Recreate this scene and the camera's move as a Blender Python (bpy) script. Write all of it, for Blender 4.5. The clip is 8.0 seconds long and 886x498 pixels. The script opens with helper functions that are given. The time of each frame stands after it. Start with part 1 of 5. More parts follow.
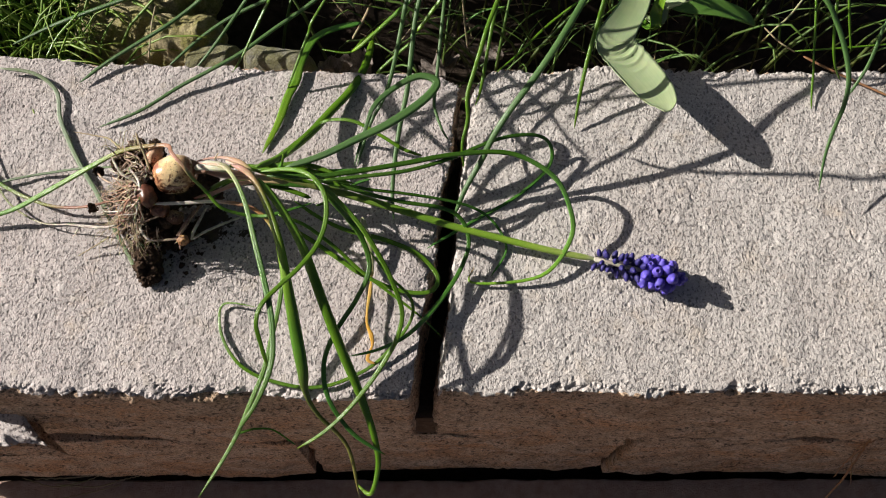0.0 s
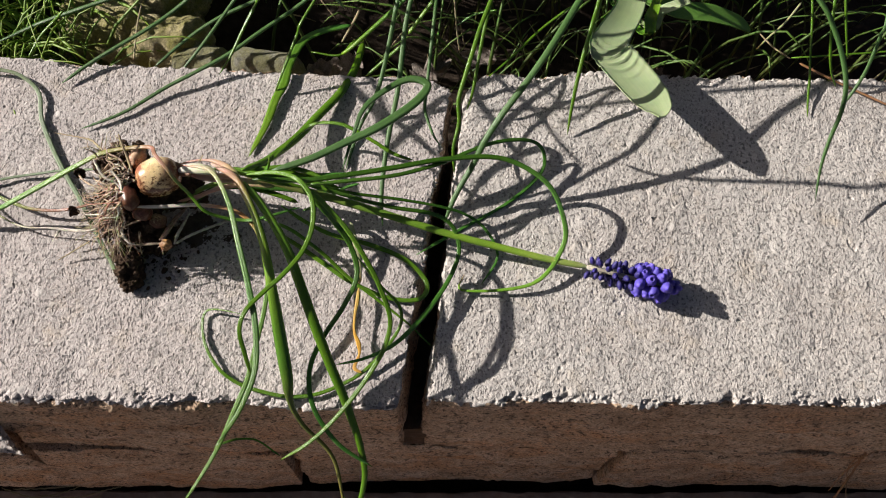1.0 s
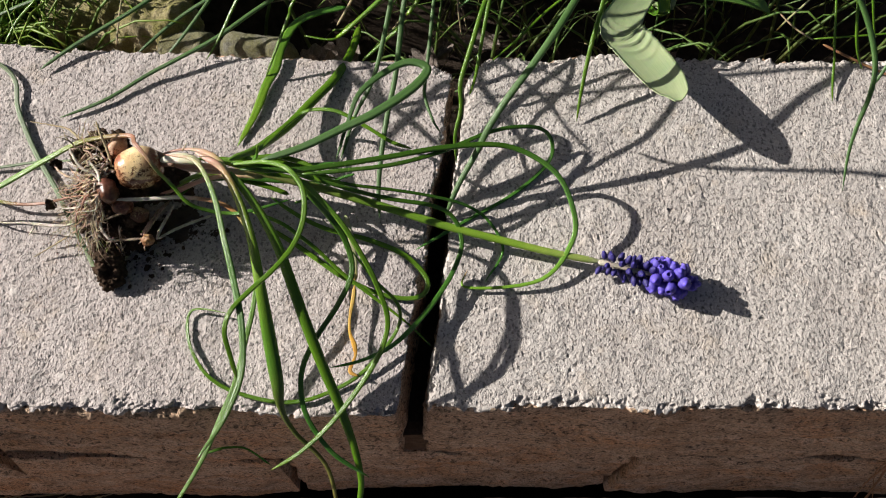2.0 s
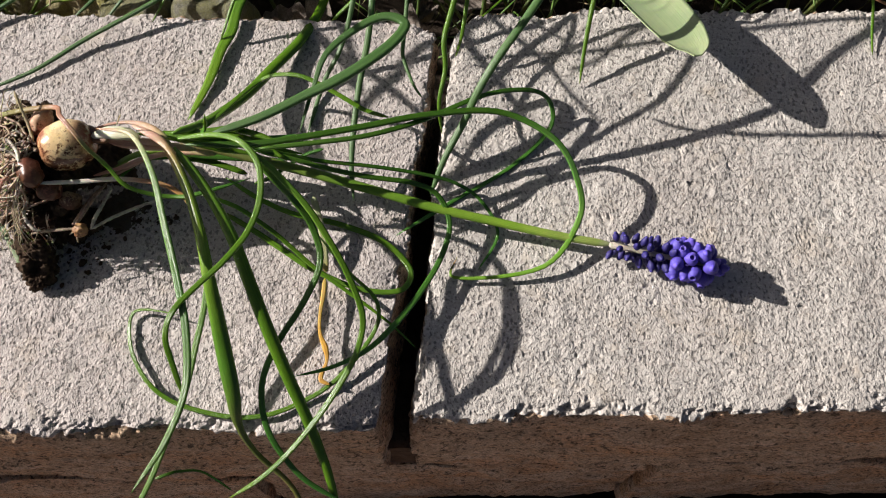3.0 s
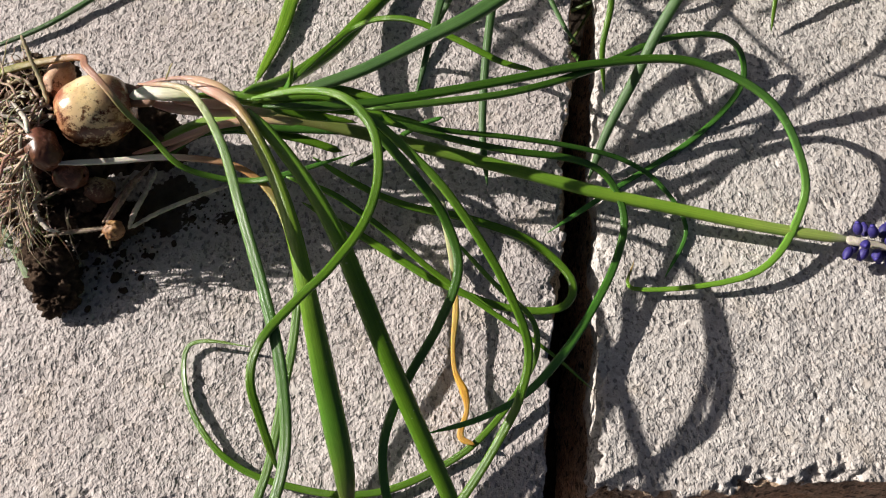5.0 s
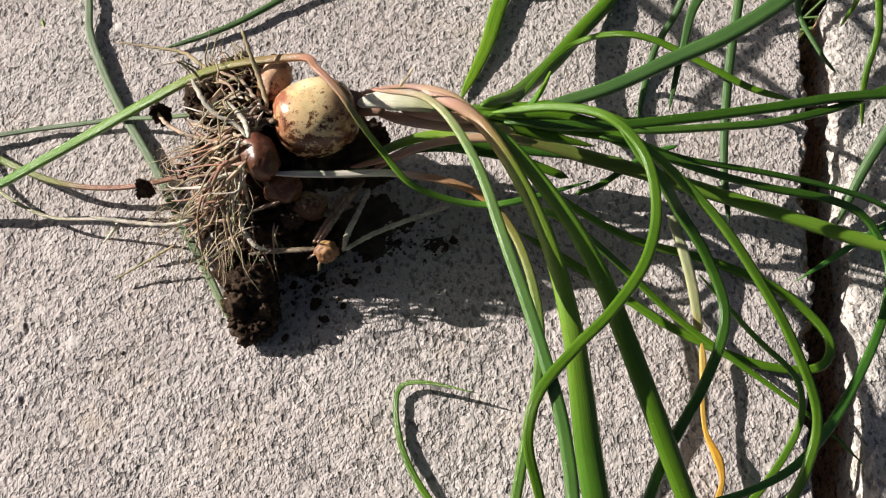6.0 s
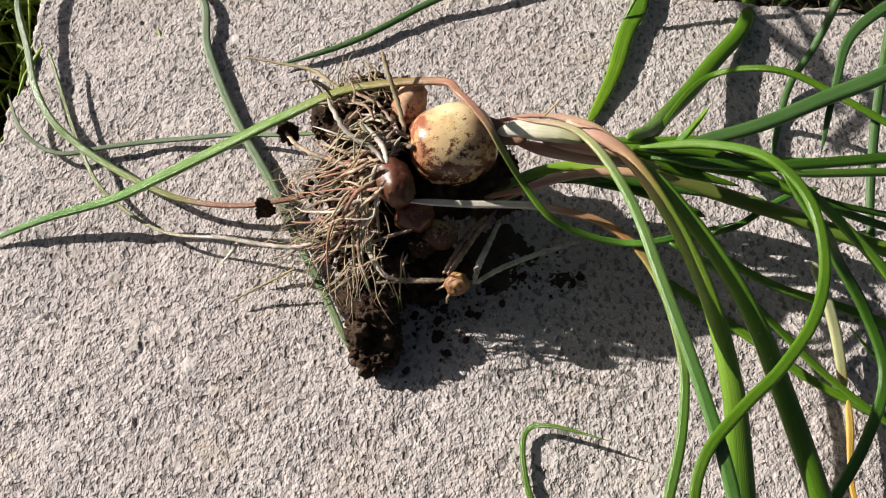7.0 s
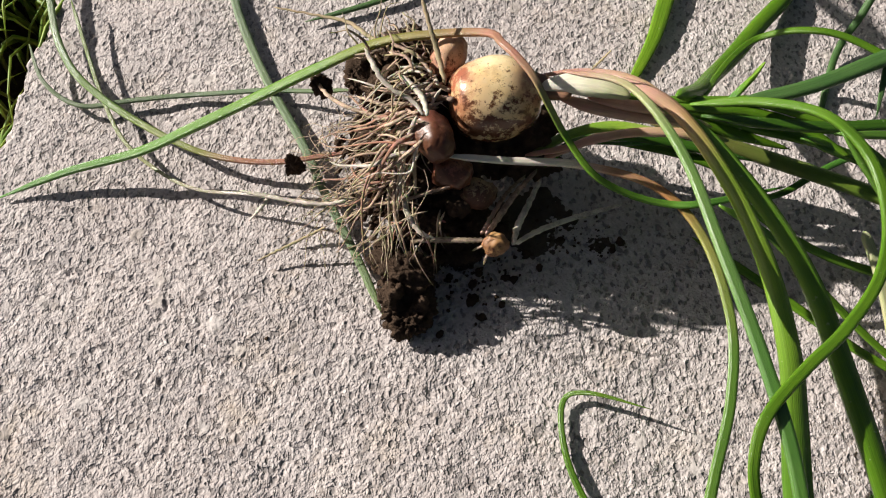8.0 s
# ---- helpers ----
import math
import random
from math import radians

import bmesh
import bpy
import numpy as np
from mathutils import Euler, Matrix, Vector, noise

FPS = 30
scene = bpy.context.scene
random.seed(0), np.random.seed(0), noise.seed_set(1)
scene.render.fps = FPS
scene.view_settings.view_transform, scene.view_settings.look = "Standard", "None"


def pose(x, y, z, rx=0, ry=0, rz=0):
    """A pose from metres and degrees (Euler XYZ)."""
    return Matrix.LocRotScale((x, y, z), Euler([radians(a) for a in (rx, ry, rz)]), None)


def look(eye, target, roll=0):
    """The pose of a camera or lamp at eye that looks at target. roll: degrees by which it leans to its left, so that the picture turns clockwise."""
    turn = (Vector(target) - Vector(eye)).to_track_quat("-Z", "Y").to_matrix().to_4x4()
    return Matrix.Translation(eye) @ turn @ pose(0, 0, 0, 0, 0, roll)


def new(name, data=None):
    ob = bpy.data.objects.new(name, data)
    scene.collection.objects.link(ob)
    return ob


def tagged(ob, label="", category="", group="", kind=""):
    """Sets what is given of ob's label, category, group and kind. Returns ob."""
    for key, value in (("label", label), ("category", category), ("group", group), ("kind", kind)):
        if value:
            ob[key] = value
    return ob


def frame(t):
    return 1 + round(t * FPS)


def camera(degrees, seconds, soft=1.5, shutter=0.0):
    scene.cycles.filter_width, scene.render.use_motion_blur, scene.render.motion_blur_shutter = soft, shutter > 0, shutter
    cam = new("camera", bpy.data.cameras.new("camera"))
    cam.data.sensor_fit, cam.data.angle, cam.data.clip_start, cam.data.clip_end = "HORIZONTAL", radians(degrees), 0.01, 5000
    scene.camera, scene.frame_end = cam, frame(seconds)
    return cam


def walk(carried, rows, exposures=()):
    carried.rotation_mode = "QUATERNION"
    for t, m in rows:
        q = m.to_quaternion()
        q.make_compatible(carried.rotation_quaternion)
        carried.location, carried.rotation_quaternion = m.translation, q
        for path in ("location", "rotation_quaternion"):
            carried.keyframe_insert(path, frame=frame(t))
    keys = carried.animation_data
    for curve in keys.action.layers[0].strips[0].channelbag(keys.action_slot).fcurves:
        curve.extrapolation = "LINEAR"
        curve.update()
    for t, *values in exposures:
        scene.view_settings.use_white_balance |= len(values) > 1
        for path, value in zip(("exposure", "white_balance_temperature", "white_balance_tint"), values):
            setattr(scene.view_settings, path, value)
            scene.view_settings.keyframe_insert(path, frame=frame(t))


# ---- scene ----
cam = camera(54.12, 8.0, 1.1)
PATH = [
    (0, (-0.01093, 0.01526, 0.34664), (0.0650, 0.3936, -0.5759), 4.09),
    (0.5, (-0.01060, 0.01699, 0.34430), (0.0744, 0.3995, -0.5757), 5.51),
    (1, (-0.00979, 0.01700, 0.33856), (0.0772, 0.4045, -0.5792), 5.68),
    (2.5, (-0.00311, 0.03276, 0.29492), (0.0771, 0.4181, -0.6243), 4.07),
    (3, (0.00121, 0.04016, 0.27125), (0.0840, 0.4180, -0.6509), 3.91),
    (3.5, (0.00327, 0.04041, 0.26637), (0.0832, 0.4081, -0.6602), 3.36),
    (4, (0.00380, 0.05008, 0.24534), (0.0777, 0.4080, -0.6855), 2.01),
    (4.2, (-0.00080, 0.05672, 0.23294), (0.0720, 0.4143, -0.6981), 1.62),
    (5.3, (-0.04823, 0.07467, 0.18368), (0.0368, 0.5058, -0.7146), 2.63),
    (5.5, (-0.05849, 0.07810, 0.17988), (0.0211, 0.5139, -0.7166), 2.70),
    (6, (-0.07772, 0.08737, 0.17172), (-0.0130, 0.5362, -0.7196), 2.38),
    (6.5, (-0.09015, 0.09367, 0.16807), (-0.0422, 0.5540, -0.7184), 1.81),
    (7, (-0.09752, 0.09621, 0.16669), (-0.0666, 0.5604, -0.7185), 1.19),
    (7.5, (-0.09776, 0.09681, 0.16618), (-0.0708, 0.5616, -0.7188), 1.40),
    (8, (-0.10419, 0.09383, 0.15798), (-0.0766, 0.5501, -0.7314), 1.98),
]
walk(cam, [(t, look(eye, target, roll)) for t, eye, target, roll in PATH])

# ---- light ----
SUN_DIR = Vector((0.831, -0.353, -0.4305)).normalized()
sun = new("sun", bpy.data.lights.new("sun", "SUN"))
sun.data.energy, sun.data.angle, sun.data.color = 5.0, radians(0.55), (1.0, 0.94, 0.88)
sun.matrix_world = look(-SUN_DIR * 3, (0, 0, 0))
sky_world = bpy.data.worlds.new("sky")
scene.world = sky_world
sky_world.use_nodes = True
wn = sky_world.node_tree
sky = wn.nodes.new("ShaderNodeTexSky")
sky.sky_type, sky.sun_disc = "NISHITA", False
sky.air_density, sky.dust_density = 0.55, 4.0
sky.sun_elevation = math.asin(-SUN_DIR.z)
sky.sun_rotation = math.atan2(-SUN_DIR.x, -SUN_DIR.y)
wn.links.new(sky.outputs[0], wn.nodes["Background"].inputs[0])
wn.nodes["Background"].inputs[1].default_value = 0.029
scene.view_settings.exposure = 0.67

# ---- materials ----
class Mat:
    """A small node-graph writer round one Principled material."""

    def __init__(self, name, rough=0.6):
        self.m = bpy.data.materials.new(name)
        self.m.use_nodes = True
        self.t = self.m.node_tree
        self.b = self.t.nodes["Principled BSDF"]
        self.b.inputs["Roughness"].default_value = rough

    def node(self, kind, **values):
        n = self.t.nodes.new(kind)
        for k, v in values.items():
            n.inputs[k].default_value = v
        return n

    def link(self, a, b):
        self.t.links.new(a, b)

    def coord(self, kind="Object", scale=(1, 1, 1)):
        c = self.node("ShaderNodeTexCoord")
        m = self.node("ShaderNodeMapping")
        m.inputs["Scale"].default_value = scale
        self.link(c.outputs[kind], m.inputs[0])
        return m.outputs[0]

    def noise(self, vec, scale, detail=4.0, rough=0.6):
        n = self.node("ShaderNodeTexNoise", Scale=scale, Detail=detail, Roughness=rough)
        self.link(vec, n.inputs["Vector"])
        return n.outputs["Fac"]

    def cells(self, vec, scale):
        n = self.node("ShaderNodeTexVoronoi", Scale=scale)
        self.link(vec, n.inputs["Vector"])
        return n

    def ramp(self, fac, stops):
        r = self.node("ShaderNodeValToRGB")
        e = r.color_ramp.elements
        while len(e) > 1:
            e.remove(e[-1])
        e[0].position, e[0].color = stops[0][0], (*stops[0][1], 1)
        for p, c in stops[1:]:
            e.new(p).color = (*c, 1)
        self.link(fac, r.inputs[0])
        return r.outputs[0]

    def mix(self, fac, a, b, how="MIX"):
        n = self.t.nodes.new("ShaderNodeMix")
        n.data_type, n.blend_type = "RGBA", how
        for v, i in ((fac, 0), (a, 6), (b, 7)):
            if isinstance(v, (int, float)):
                n.inputs[i].default_value = v
            elif isinstance(v, tuple):
                n.inputs[i].default_value = (*v, 1)
            else:
                self.link(v, n.inputs[i])
        return n.outputs[2]

    def bump(self, height, strength, distance):
        n = self.node("ShaderNodeBump", Strength=strength, Distance=distance)
        self.link(height, n.inputs["Height"])
        self.link(n.outputs[0], self.b.inputs["Normal"])

    def done(self, colour, rough=None):
        self.link(colour, self.b.inputs["Base Color"])
        if rough is not None:
            self.link(rough, self.b.inputs["Roughness"])
        return self.m


def gray(v):
    return (v, v, v)


def concrete_material(name, low, high):
    w = Mat(name, 0.92)
    c = w.coord()
    big = w.noise(c, 22, 3)
    base = w.ramp(big, [(0.3, low), (0.7, high)])
    grain = w.cells(c, 1250)
    sep = w.node("ShaderNodeSeparateColor")
    w.link(grain.outputs["Color"], sep.inputs[0])
    tone = w.ramp(sep.outputs[0], [(0.0, (0.55, 0.48, 0.43)), (0.12, (0.90, 0.87, 0.85)), (0.8, (1, 1, 1)), (0.95, (1.25, 1.25, 1.24))])
    col = w.mix(0.5, base, tone, "MULTIPLY")
    warp = w.node("ShaderNodeTexNoise", Scale=420.0, Detail=2.0)
    w.link(c, warp.inputs["Vector"])
    bent = w.mix(0.0016, w.coord(scale=(1, 0.95, 1)), warp.outputs["Color"], "ADD")
    gravel = w.cells(bent, 210)
    pick = w.node("ShaderNodeSeparateColor")
    w.link(gravel.outputs["Color"], pick.inputs[0])
    rare = w.ramp(pick.outputs[1], [(0.86, gray(0)), (0.88, gray(1))])
    heart = w.ramp(gravel.outputs["Distance"], [(0.26, gray(1)), (0.40, gray(0))])
    stone = w.mix(1.0, rare, heart, "MULTIPLY")
    col = w.mix(w.mix(0.55, (0, 0, 0), stone), col, w.ramp(pick.outputs[0], [(0.2, (0.48, 0.42, 0.36)), (0.8, (0.66, 0.62, 0.58))]))
    fine = w.noise(c, 1500, 2)
    col = w.mix(0.5, col, w.ramp(fine, [(0.3, gray(0.72)), (0.7, gray(1.12))]), "MULTIPLY")
    rust = w.ramp(w.noise(c, 48, 6, 0.65), [(0.56, gray(0)), (0.74, gray(1))])
    col = w.mix(w.mix(0.45, (0, 0, 0), rust), col, (0.50, 0.40, 0.28))
    lean = w.mix(0.0007, w.coord(scale=(1, 0.95, 1)), warp.outputs["Color"], "ADD")
    dots = w.cells(lean, 1280)
    small = w.cells(lean, 2400)
    rock = w.noise(c, 1300, 2, 0.5)
    crumbs = w.mix(0.40, w.ramp(dots.outputs["Distance"], [(0.0, gray(1)), (0.26, gray(0.84)), (0.52, gray(0.36)), (0.78, gray(0))]), w.ramp(small.outputs["Distance"], [(0.0, gray(1)), (0.28, gray(0.8)), (0.52, gray(0.34)), (0.8, gray(0))]))
    height = w.mix(0.50, (1, 1, 1), w.mix(0.25, crumbs, rock))
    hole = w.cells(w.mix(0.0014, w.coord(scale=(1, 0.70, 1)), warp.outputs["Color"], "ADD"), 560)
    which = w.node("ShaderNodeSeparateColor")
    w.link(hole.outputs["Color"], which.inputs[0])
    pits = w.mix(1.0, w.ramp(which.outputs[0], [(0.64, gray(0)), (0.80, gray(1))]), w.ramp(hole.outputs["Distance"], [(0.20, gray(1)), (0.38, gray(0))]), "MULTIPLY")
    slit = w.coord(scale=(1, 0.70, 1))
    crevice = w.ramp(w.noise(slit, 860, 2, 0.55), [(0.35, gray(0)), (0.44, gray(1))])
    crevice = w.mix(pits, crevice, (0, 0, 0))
    height = w.mix(0.95, height, crevice, "MULTIPLY")
    height = w.mix(w.mix(0.8, (0, 0, 0), stone), height, (0.85, 0.85, 0.85))
    calm = w.ramp(w.noise(c, 170, 4, 0.65), [(0.40, gray(0)), (0.62, gray(0.65))])
    height = w.mix(calm, height, w.mix(0.45, (0.8, 0.8, 0.8), height))
    height = w.mix(0.22, height, w.noise(c, 520, 3, 0.6))
    # Shade of the pits and crevices is painted into the colour as well.
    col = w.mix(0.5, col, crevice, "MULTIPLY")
    w.bump(height, 1.0, 0.00105)
    return w.done(col)


def face_material():
    w = Mat("weathered_concrete_face", 0.95)
    c = w.coord()
    band = w.noise(w.coord(scale=(1, 1, 1.3)), 44, 6, 0.75)
    col = w.ramp(band, [(0.30, (0.36, 0.22, 0.13)), (0.5, (0.58, 0.42, 0.29)), (0.70, (0.72, 0.58, 0.45))])
    rust = w.ramp(w.noise(w.coord(scale=(1, 1, 1.2)), 22, 6, 0.75), [(0.48, gray(0)), (0.64, gray(1))])
    col = w.mix(w.mix(0.7, (0, 0, 0), rust), col, (0.60, 0.31, 0.145))
    damp = w.ramp(w.noise(c, 60, 5, 0.7), [(0.55, gray(0)), (0.70, gray(0.6))])
    col = w.mix(damp, col, (0.15, 0.10, 0.075))
    specks = w.ramp(w.noise(w.coord(scale=(1, 1, 1.6)), 430, 4, 0.75), [(0.41, gray(0.08)), (0.47, gray(1))])
    col = w.mix(0.85, col, specks, "MULTIPLY")
    pale = w.ramp(w.noise(c, 620, 4, 0.75), [(0.60, gray(0)), (0.70, gray(0.5))])
    col = w.mix(pale, col, (0.66, 0.55, 0.45))
    grit = w.ramp(w.noise(c, 1100, 5, 0.8), [(0.36, gray(0.55)), (0.62, gray(1.35))])
    col = w.mix(1.0, col, grit, "MULTIPLY")
    w.bump(w.noise(c, 620, 6, 0.75), 1.0, 0.0018)
    return w.done(col)


def soil_material(name, dark, light):
    w = Mat(name, 0.97)
    c = w.coord()
    col = w.ramp(w.noise(c, 160, 6, 0.7), [(0.3, dark), (0.72, light)])
    w.bump(w.noise(c, 900, 5, 0.75), 1.0, 0.0015)
    w.b.inputs["Specular IOR Level"].default_value = 0.08
    return w.done(col)


def leaf_material(name, stops, rough=0.27, streak=0.45, wax=0.0, dirt=0.0):
    w = Mat(name, rough)
    uv = w.node("ShaderNodeTexCoord")
    sep = w.node("ShaderNodeSeparateXYZ")
    w.link(uv.outputs["UV"], sep.inputs[0])
    col = w.ramp(sep.outputs[1], stops)
    m = w.node("ShaderNodeMapping")
    m.inputs["Scale"].default_value = (44, 1.6, 1)
    w.link(uv.outputs["UV"], m.inputs[0])
    lines = w.noise(m.outputs[0], 1.0, 3, 0.6)
    col = w.mix(streak, col, w.ramp(lines, [(0.35, gray(0.5)), (0.65, gray(1.35))]), "MULTIPLY")
    patch = w.noise(w.coord(), 120, 3)
    col = w.mix(0.5, col, w.ramp(patch, [(0.3, (0.72, 0.80, 0.7)), (0.7, (1.3, 1.15, 1.1))]), "MULTIPLY")
    if wax:
        col = w.mix(wax, col, (0.42, 0.55, 0.42))
    fleck = w.ramp(w.noise(w.coord(), 900, 2), [(0.70, gray(0)), (0.76, gray(1))])
    col = w.mix(w.mix(0.25, (0, 0, 0), fleck), col, (0.45, 0.5, 0.3))
    if dirt:
        mud = w.ramp(w.noise(w.coord(), 260, 5, 0.75), [(0.44, gray(1)), (0.56, gray(0))])
        col = w.mix(w.mix(dirt, (0, 0, 0), mud), col, (0.07, 0.045, 0.032))
    w.bump(lines, 0.4, 0.0003)
    w.b.inputs["Subsurface Weight"].default_value = 0.12
    w.b.inputs["Subsurface Radius"].default_value = (0.4, 1.0, 0.15)
    w.b.inputs["Subsurface Scale"].default_value = 0.0012
    w.b.inputs["Specular IOR Level"].default_value = 0.42
    return w.done(col)


PINK = (0.38, 0.20, 0.14)
GREEN, DEEP, BLUE = (0.080, 0.178, 0.010), (0.042, 0.112, 0.009), (0.044, 0.115, 0.020)
M = {
    "green": leaf_material("leaf_green", [(0, (0.13, 0.27, 0.03)), (0.3, GREEN), (0.9, GREEN), (1, (0.10, 0.18, 0.015))]),
    "deep": leaf_material("leaf_deep_green", [(0, (0.10, 0.22, 0.03)), (0.25, DEEP), (1, (0.06, 0.19, 0.03))]),
    "dull": leaf_material("leaf_dull_green", [(0, (0.13, 0.17, 0.06)), (0.35, (0.12, 0.175, 0.075)), (0.8, (0.10, 0.165, 0.06)), (1, (0.12, 0.18, 0.03))], 0.45, 0.75, wax=0.10),
    "blue": leaf_material("leaf_blue_green", [(0, (0.06, 0.14, 0.03)), (1, BLUE)], 0.42, wax=0.02),
    "lime": leaf_material("leaf_lime", [(0, (0.06, 0.19, 0.03)), (0.5, (0.10, 0.22, 0.015)), (1, (0.15, 0.28, 0.015))]),
    "loop": leaf_material("leaf_loop", [(0, DEEP), (0.45, DEEP), (0.62, (0.10, 0.24, 0.05)), (0.85, (0.16, 0.33, 0.03)), (0.94, (0.16, 0.30, 0.03)), (0.97, (0.28, 0.20, 0.08)), (1, (0.42, 0.33, 0.22))]),
    "pinkbase": leaf_material("leaf_pink_base", [(0, (0.60, 0.42, 0.34)), (0.06, (0.52, 0.31, 0.23)), (0.11, (0.38, 0.25, 0.11)), (0.17, (0.17, 0.26, 0.03)), (0.3, (0.15, 0.27, 0.024)), (0.58, (0.070, 0.175, 0.016)), (0.70, (0.085, 0.13, 0.02)), (1, (0.16, 0.14, 0.04))]),
    "paledown": leaf_material("leaf_pale_sheath", [(0, (0.46, 0.24, 0.17)), (0.07, (0.56, 0.44, 0.30)), (0.15, (0.40, 0.42, 0.20)), (0.23, (0.15, 0.26, 0.07)), (0.5, (0.070, 0.175, 0.035)), (1, (0.085, 0.18, 0.02))]),
    "whitebase": leaf_material("leaf_white_base", [(0, (0.74, 0.72, 0.64)), (0.15, (0.72, 0.68, 0.58)), (0.20, (0.50, 0.30, 0.18)), (0.27, (0.42, 0.22, 0.09)), (0.34, (0.26, 0.27, 0.07)), (0.45, (0.10, 0.21, 0.03)), (1, (0.085, 0.18, 0.02))]),
    "overbulb": leaf_material("leaf_over_bulb", [(0, (0.10, 0.25, 0.05)), (0.31, (0.13, 0.26, 0.03)), (0.39, (0.24, 0.21, 0.06)), (0.45, PINK), (0.53, PINK), (0.58, (0.40, 0.28, 0.16)), (0.63, (0.26, 0.28, 0.08)), (0.69, (0.12, 0.25, 0.02)), (1, (0.07, 0.20, 0.03))]),
    "pinkend": leaf_material("leaf_pink_end", [(0, (0.12, 0.19, 0.09)), (0.45, (0.13, 0.22, 0.05)), (0.66, (0.22, 0.24, 0.06)), (0.74, (0.38, 0.20, 0.13)), (1, (0.40, 0.20, 0.15))]),
    "whisker": leaf_material("leaf_whisker", [(0, (0.15, 0.22, 0.07)), (0.5, (0.24, 0.25, 0.11)), (0.66, (0.42, 0.38, 0.28)), (0.75, (0.62, 0.59, 0.55)), (1, (0.6, 0.56, 0.5))]),
    "pinkneck": leaf_material("pink_sheath", [(0, (0.42, 0.20, 0.15)), (0.4, (0.60, 0.38, 0.30)), (0.8, (0.52, 0.36, 0.22)), (1, (0.24, 0.28, 0.08))], 0.3, 0.4),
    "scape": leaf_material("stalk_green", [(0, (0.17, 0.13, 0.05)), (0.15, (0.12, 0.16, 0.03)), (0.4, (0.12, 0.25, 0.02)), (0.75, (0.22, 0.37, 0.035)), (0.95, (0.30, 0.38, 0.10)), (1, (0.40, 0.40, 0.30))], 0.4),
    "yellow": leaf_material("withered_yellow", [(0, (0.52, 0.36, 0.08)), (0.5, (0.62, 0.33, 0.03)), (1, (0.52, 0.28, 0.05))], 0.5, 0.6),
    "straw": leaf_material("pale_withered", [(0, (0.40, 0.42, 0.24)), (0.8, (0.36, 0.38, 0.18)), (1, (0.52, 0.36, 0.08))], 0.6, 0.5),
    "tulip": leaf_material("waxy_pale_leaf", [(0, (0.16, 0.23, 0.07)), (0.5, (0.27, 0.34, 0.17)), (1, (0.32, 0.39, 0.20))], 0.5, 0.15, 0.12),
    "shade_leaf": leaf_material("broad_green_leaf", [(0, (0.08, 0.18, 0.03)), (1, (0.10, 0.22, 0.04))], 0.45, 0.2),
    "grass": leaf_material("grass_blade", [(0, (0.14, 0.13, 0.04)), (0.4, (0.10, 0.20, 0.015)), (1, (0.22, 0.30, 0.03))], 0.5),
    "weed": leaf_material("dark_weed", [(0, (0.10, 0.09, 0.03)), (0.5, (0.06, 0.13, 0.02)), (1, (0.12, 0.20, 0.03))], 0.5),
    "dry": leaf_material("dry_stem", [(0, (0.30, 0.24, 0.14)), (1, (0.40, 0.33, 0.20))], 0.7, 0.5),
    "root": leaf_material("tan_root", [(0, (0.52, 0.36, 0.27)), (0.5, (0.46, 0.33, 0.24)), (1, (0.40, 0.29, 0.21))], 0.6, 0.6, dirt=0.65),
    "red_root": leaf_material("reddish_root", [(0, (0.34, 0.15, 0.10)), (0.5, (0.42, 0.22, 0.15)), (1, (0.48, 0.33, 0.24))], 0.6, 0.6, dirt=0.5),
    "straw_root": leaf_material("straw_root", [(0, (0.56, 0.43, 0.31)), (0.5, (0.50, 0.39, 0.28)), (1, (0.40, 0.31, 0.22))], 0.6, 0.5, dirt=0.65),
    "dry_red": leaf_material("red_brown_stem", [(0, (0.26, 0.13, 0.06)), (1, (0.30, 0.16, 0.08))], 0.6, 0.4),
    "white_sheath": leaf_material("white_sheath", [(0, (0.58, 0.54, 0.46)), (0.15, (0.76, 0.74, 0.64)), (0.55, (0.66, 0.65, 0.48)), (1, (0.34, 0.36, 0.16))], 0.3, 0.25),
    "papery": leaf_material("brown_papery_skin", [(0, (0.22, 0.10, 0.05)), (0.5, (0.13, 0.06, 0.035)), (1, (0.26, 0.14, 0.08))], 0.5, 0.9),
    "white_root": leaf_material("white_root", [(0, (0.64, 0.59, 0.50)), (1, (0.68, 0.64, 0.56))], 0.5, 0.3, dirt=0.45),
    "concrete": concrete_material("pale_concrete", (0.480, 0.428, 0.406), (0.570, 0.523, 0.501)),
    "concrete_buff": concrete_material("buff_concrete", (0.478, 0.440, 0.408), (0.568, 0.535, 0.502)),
    "face": face_material(),
    "soil": soil_material("garden_soil", (0.014, 0.010, 0.007), (0.060, 0.045, 0.034)),
    "clod": soil_material("dark_clod", (0.034, 0.022, 0.015), (0.140, 0.094, 0.064)),
    "soil_shade": soil_material("soil_and_shade_tone", (0.070, 0.053, 0.040), (0.17, 0.135, 0.108)),
    "mortar": soil_material("brown_mortar", (0.07, 0.045, 0.03), (0.17, 0.115, 0.08)),
    "plank": soil_material("brown_paving", (0.40, 0.27, 0.21), (0.55, 0.41, 0.34)),
}


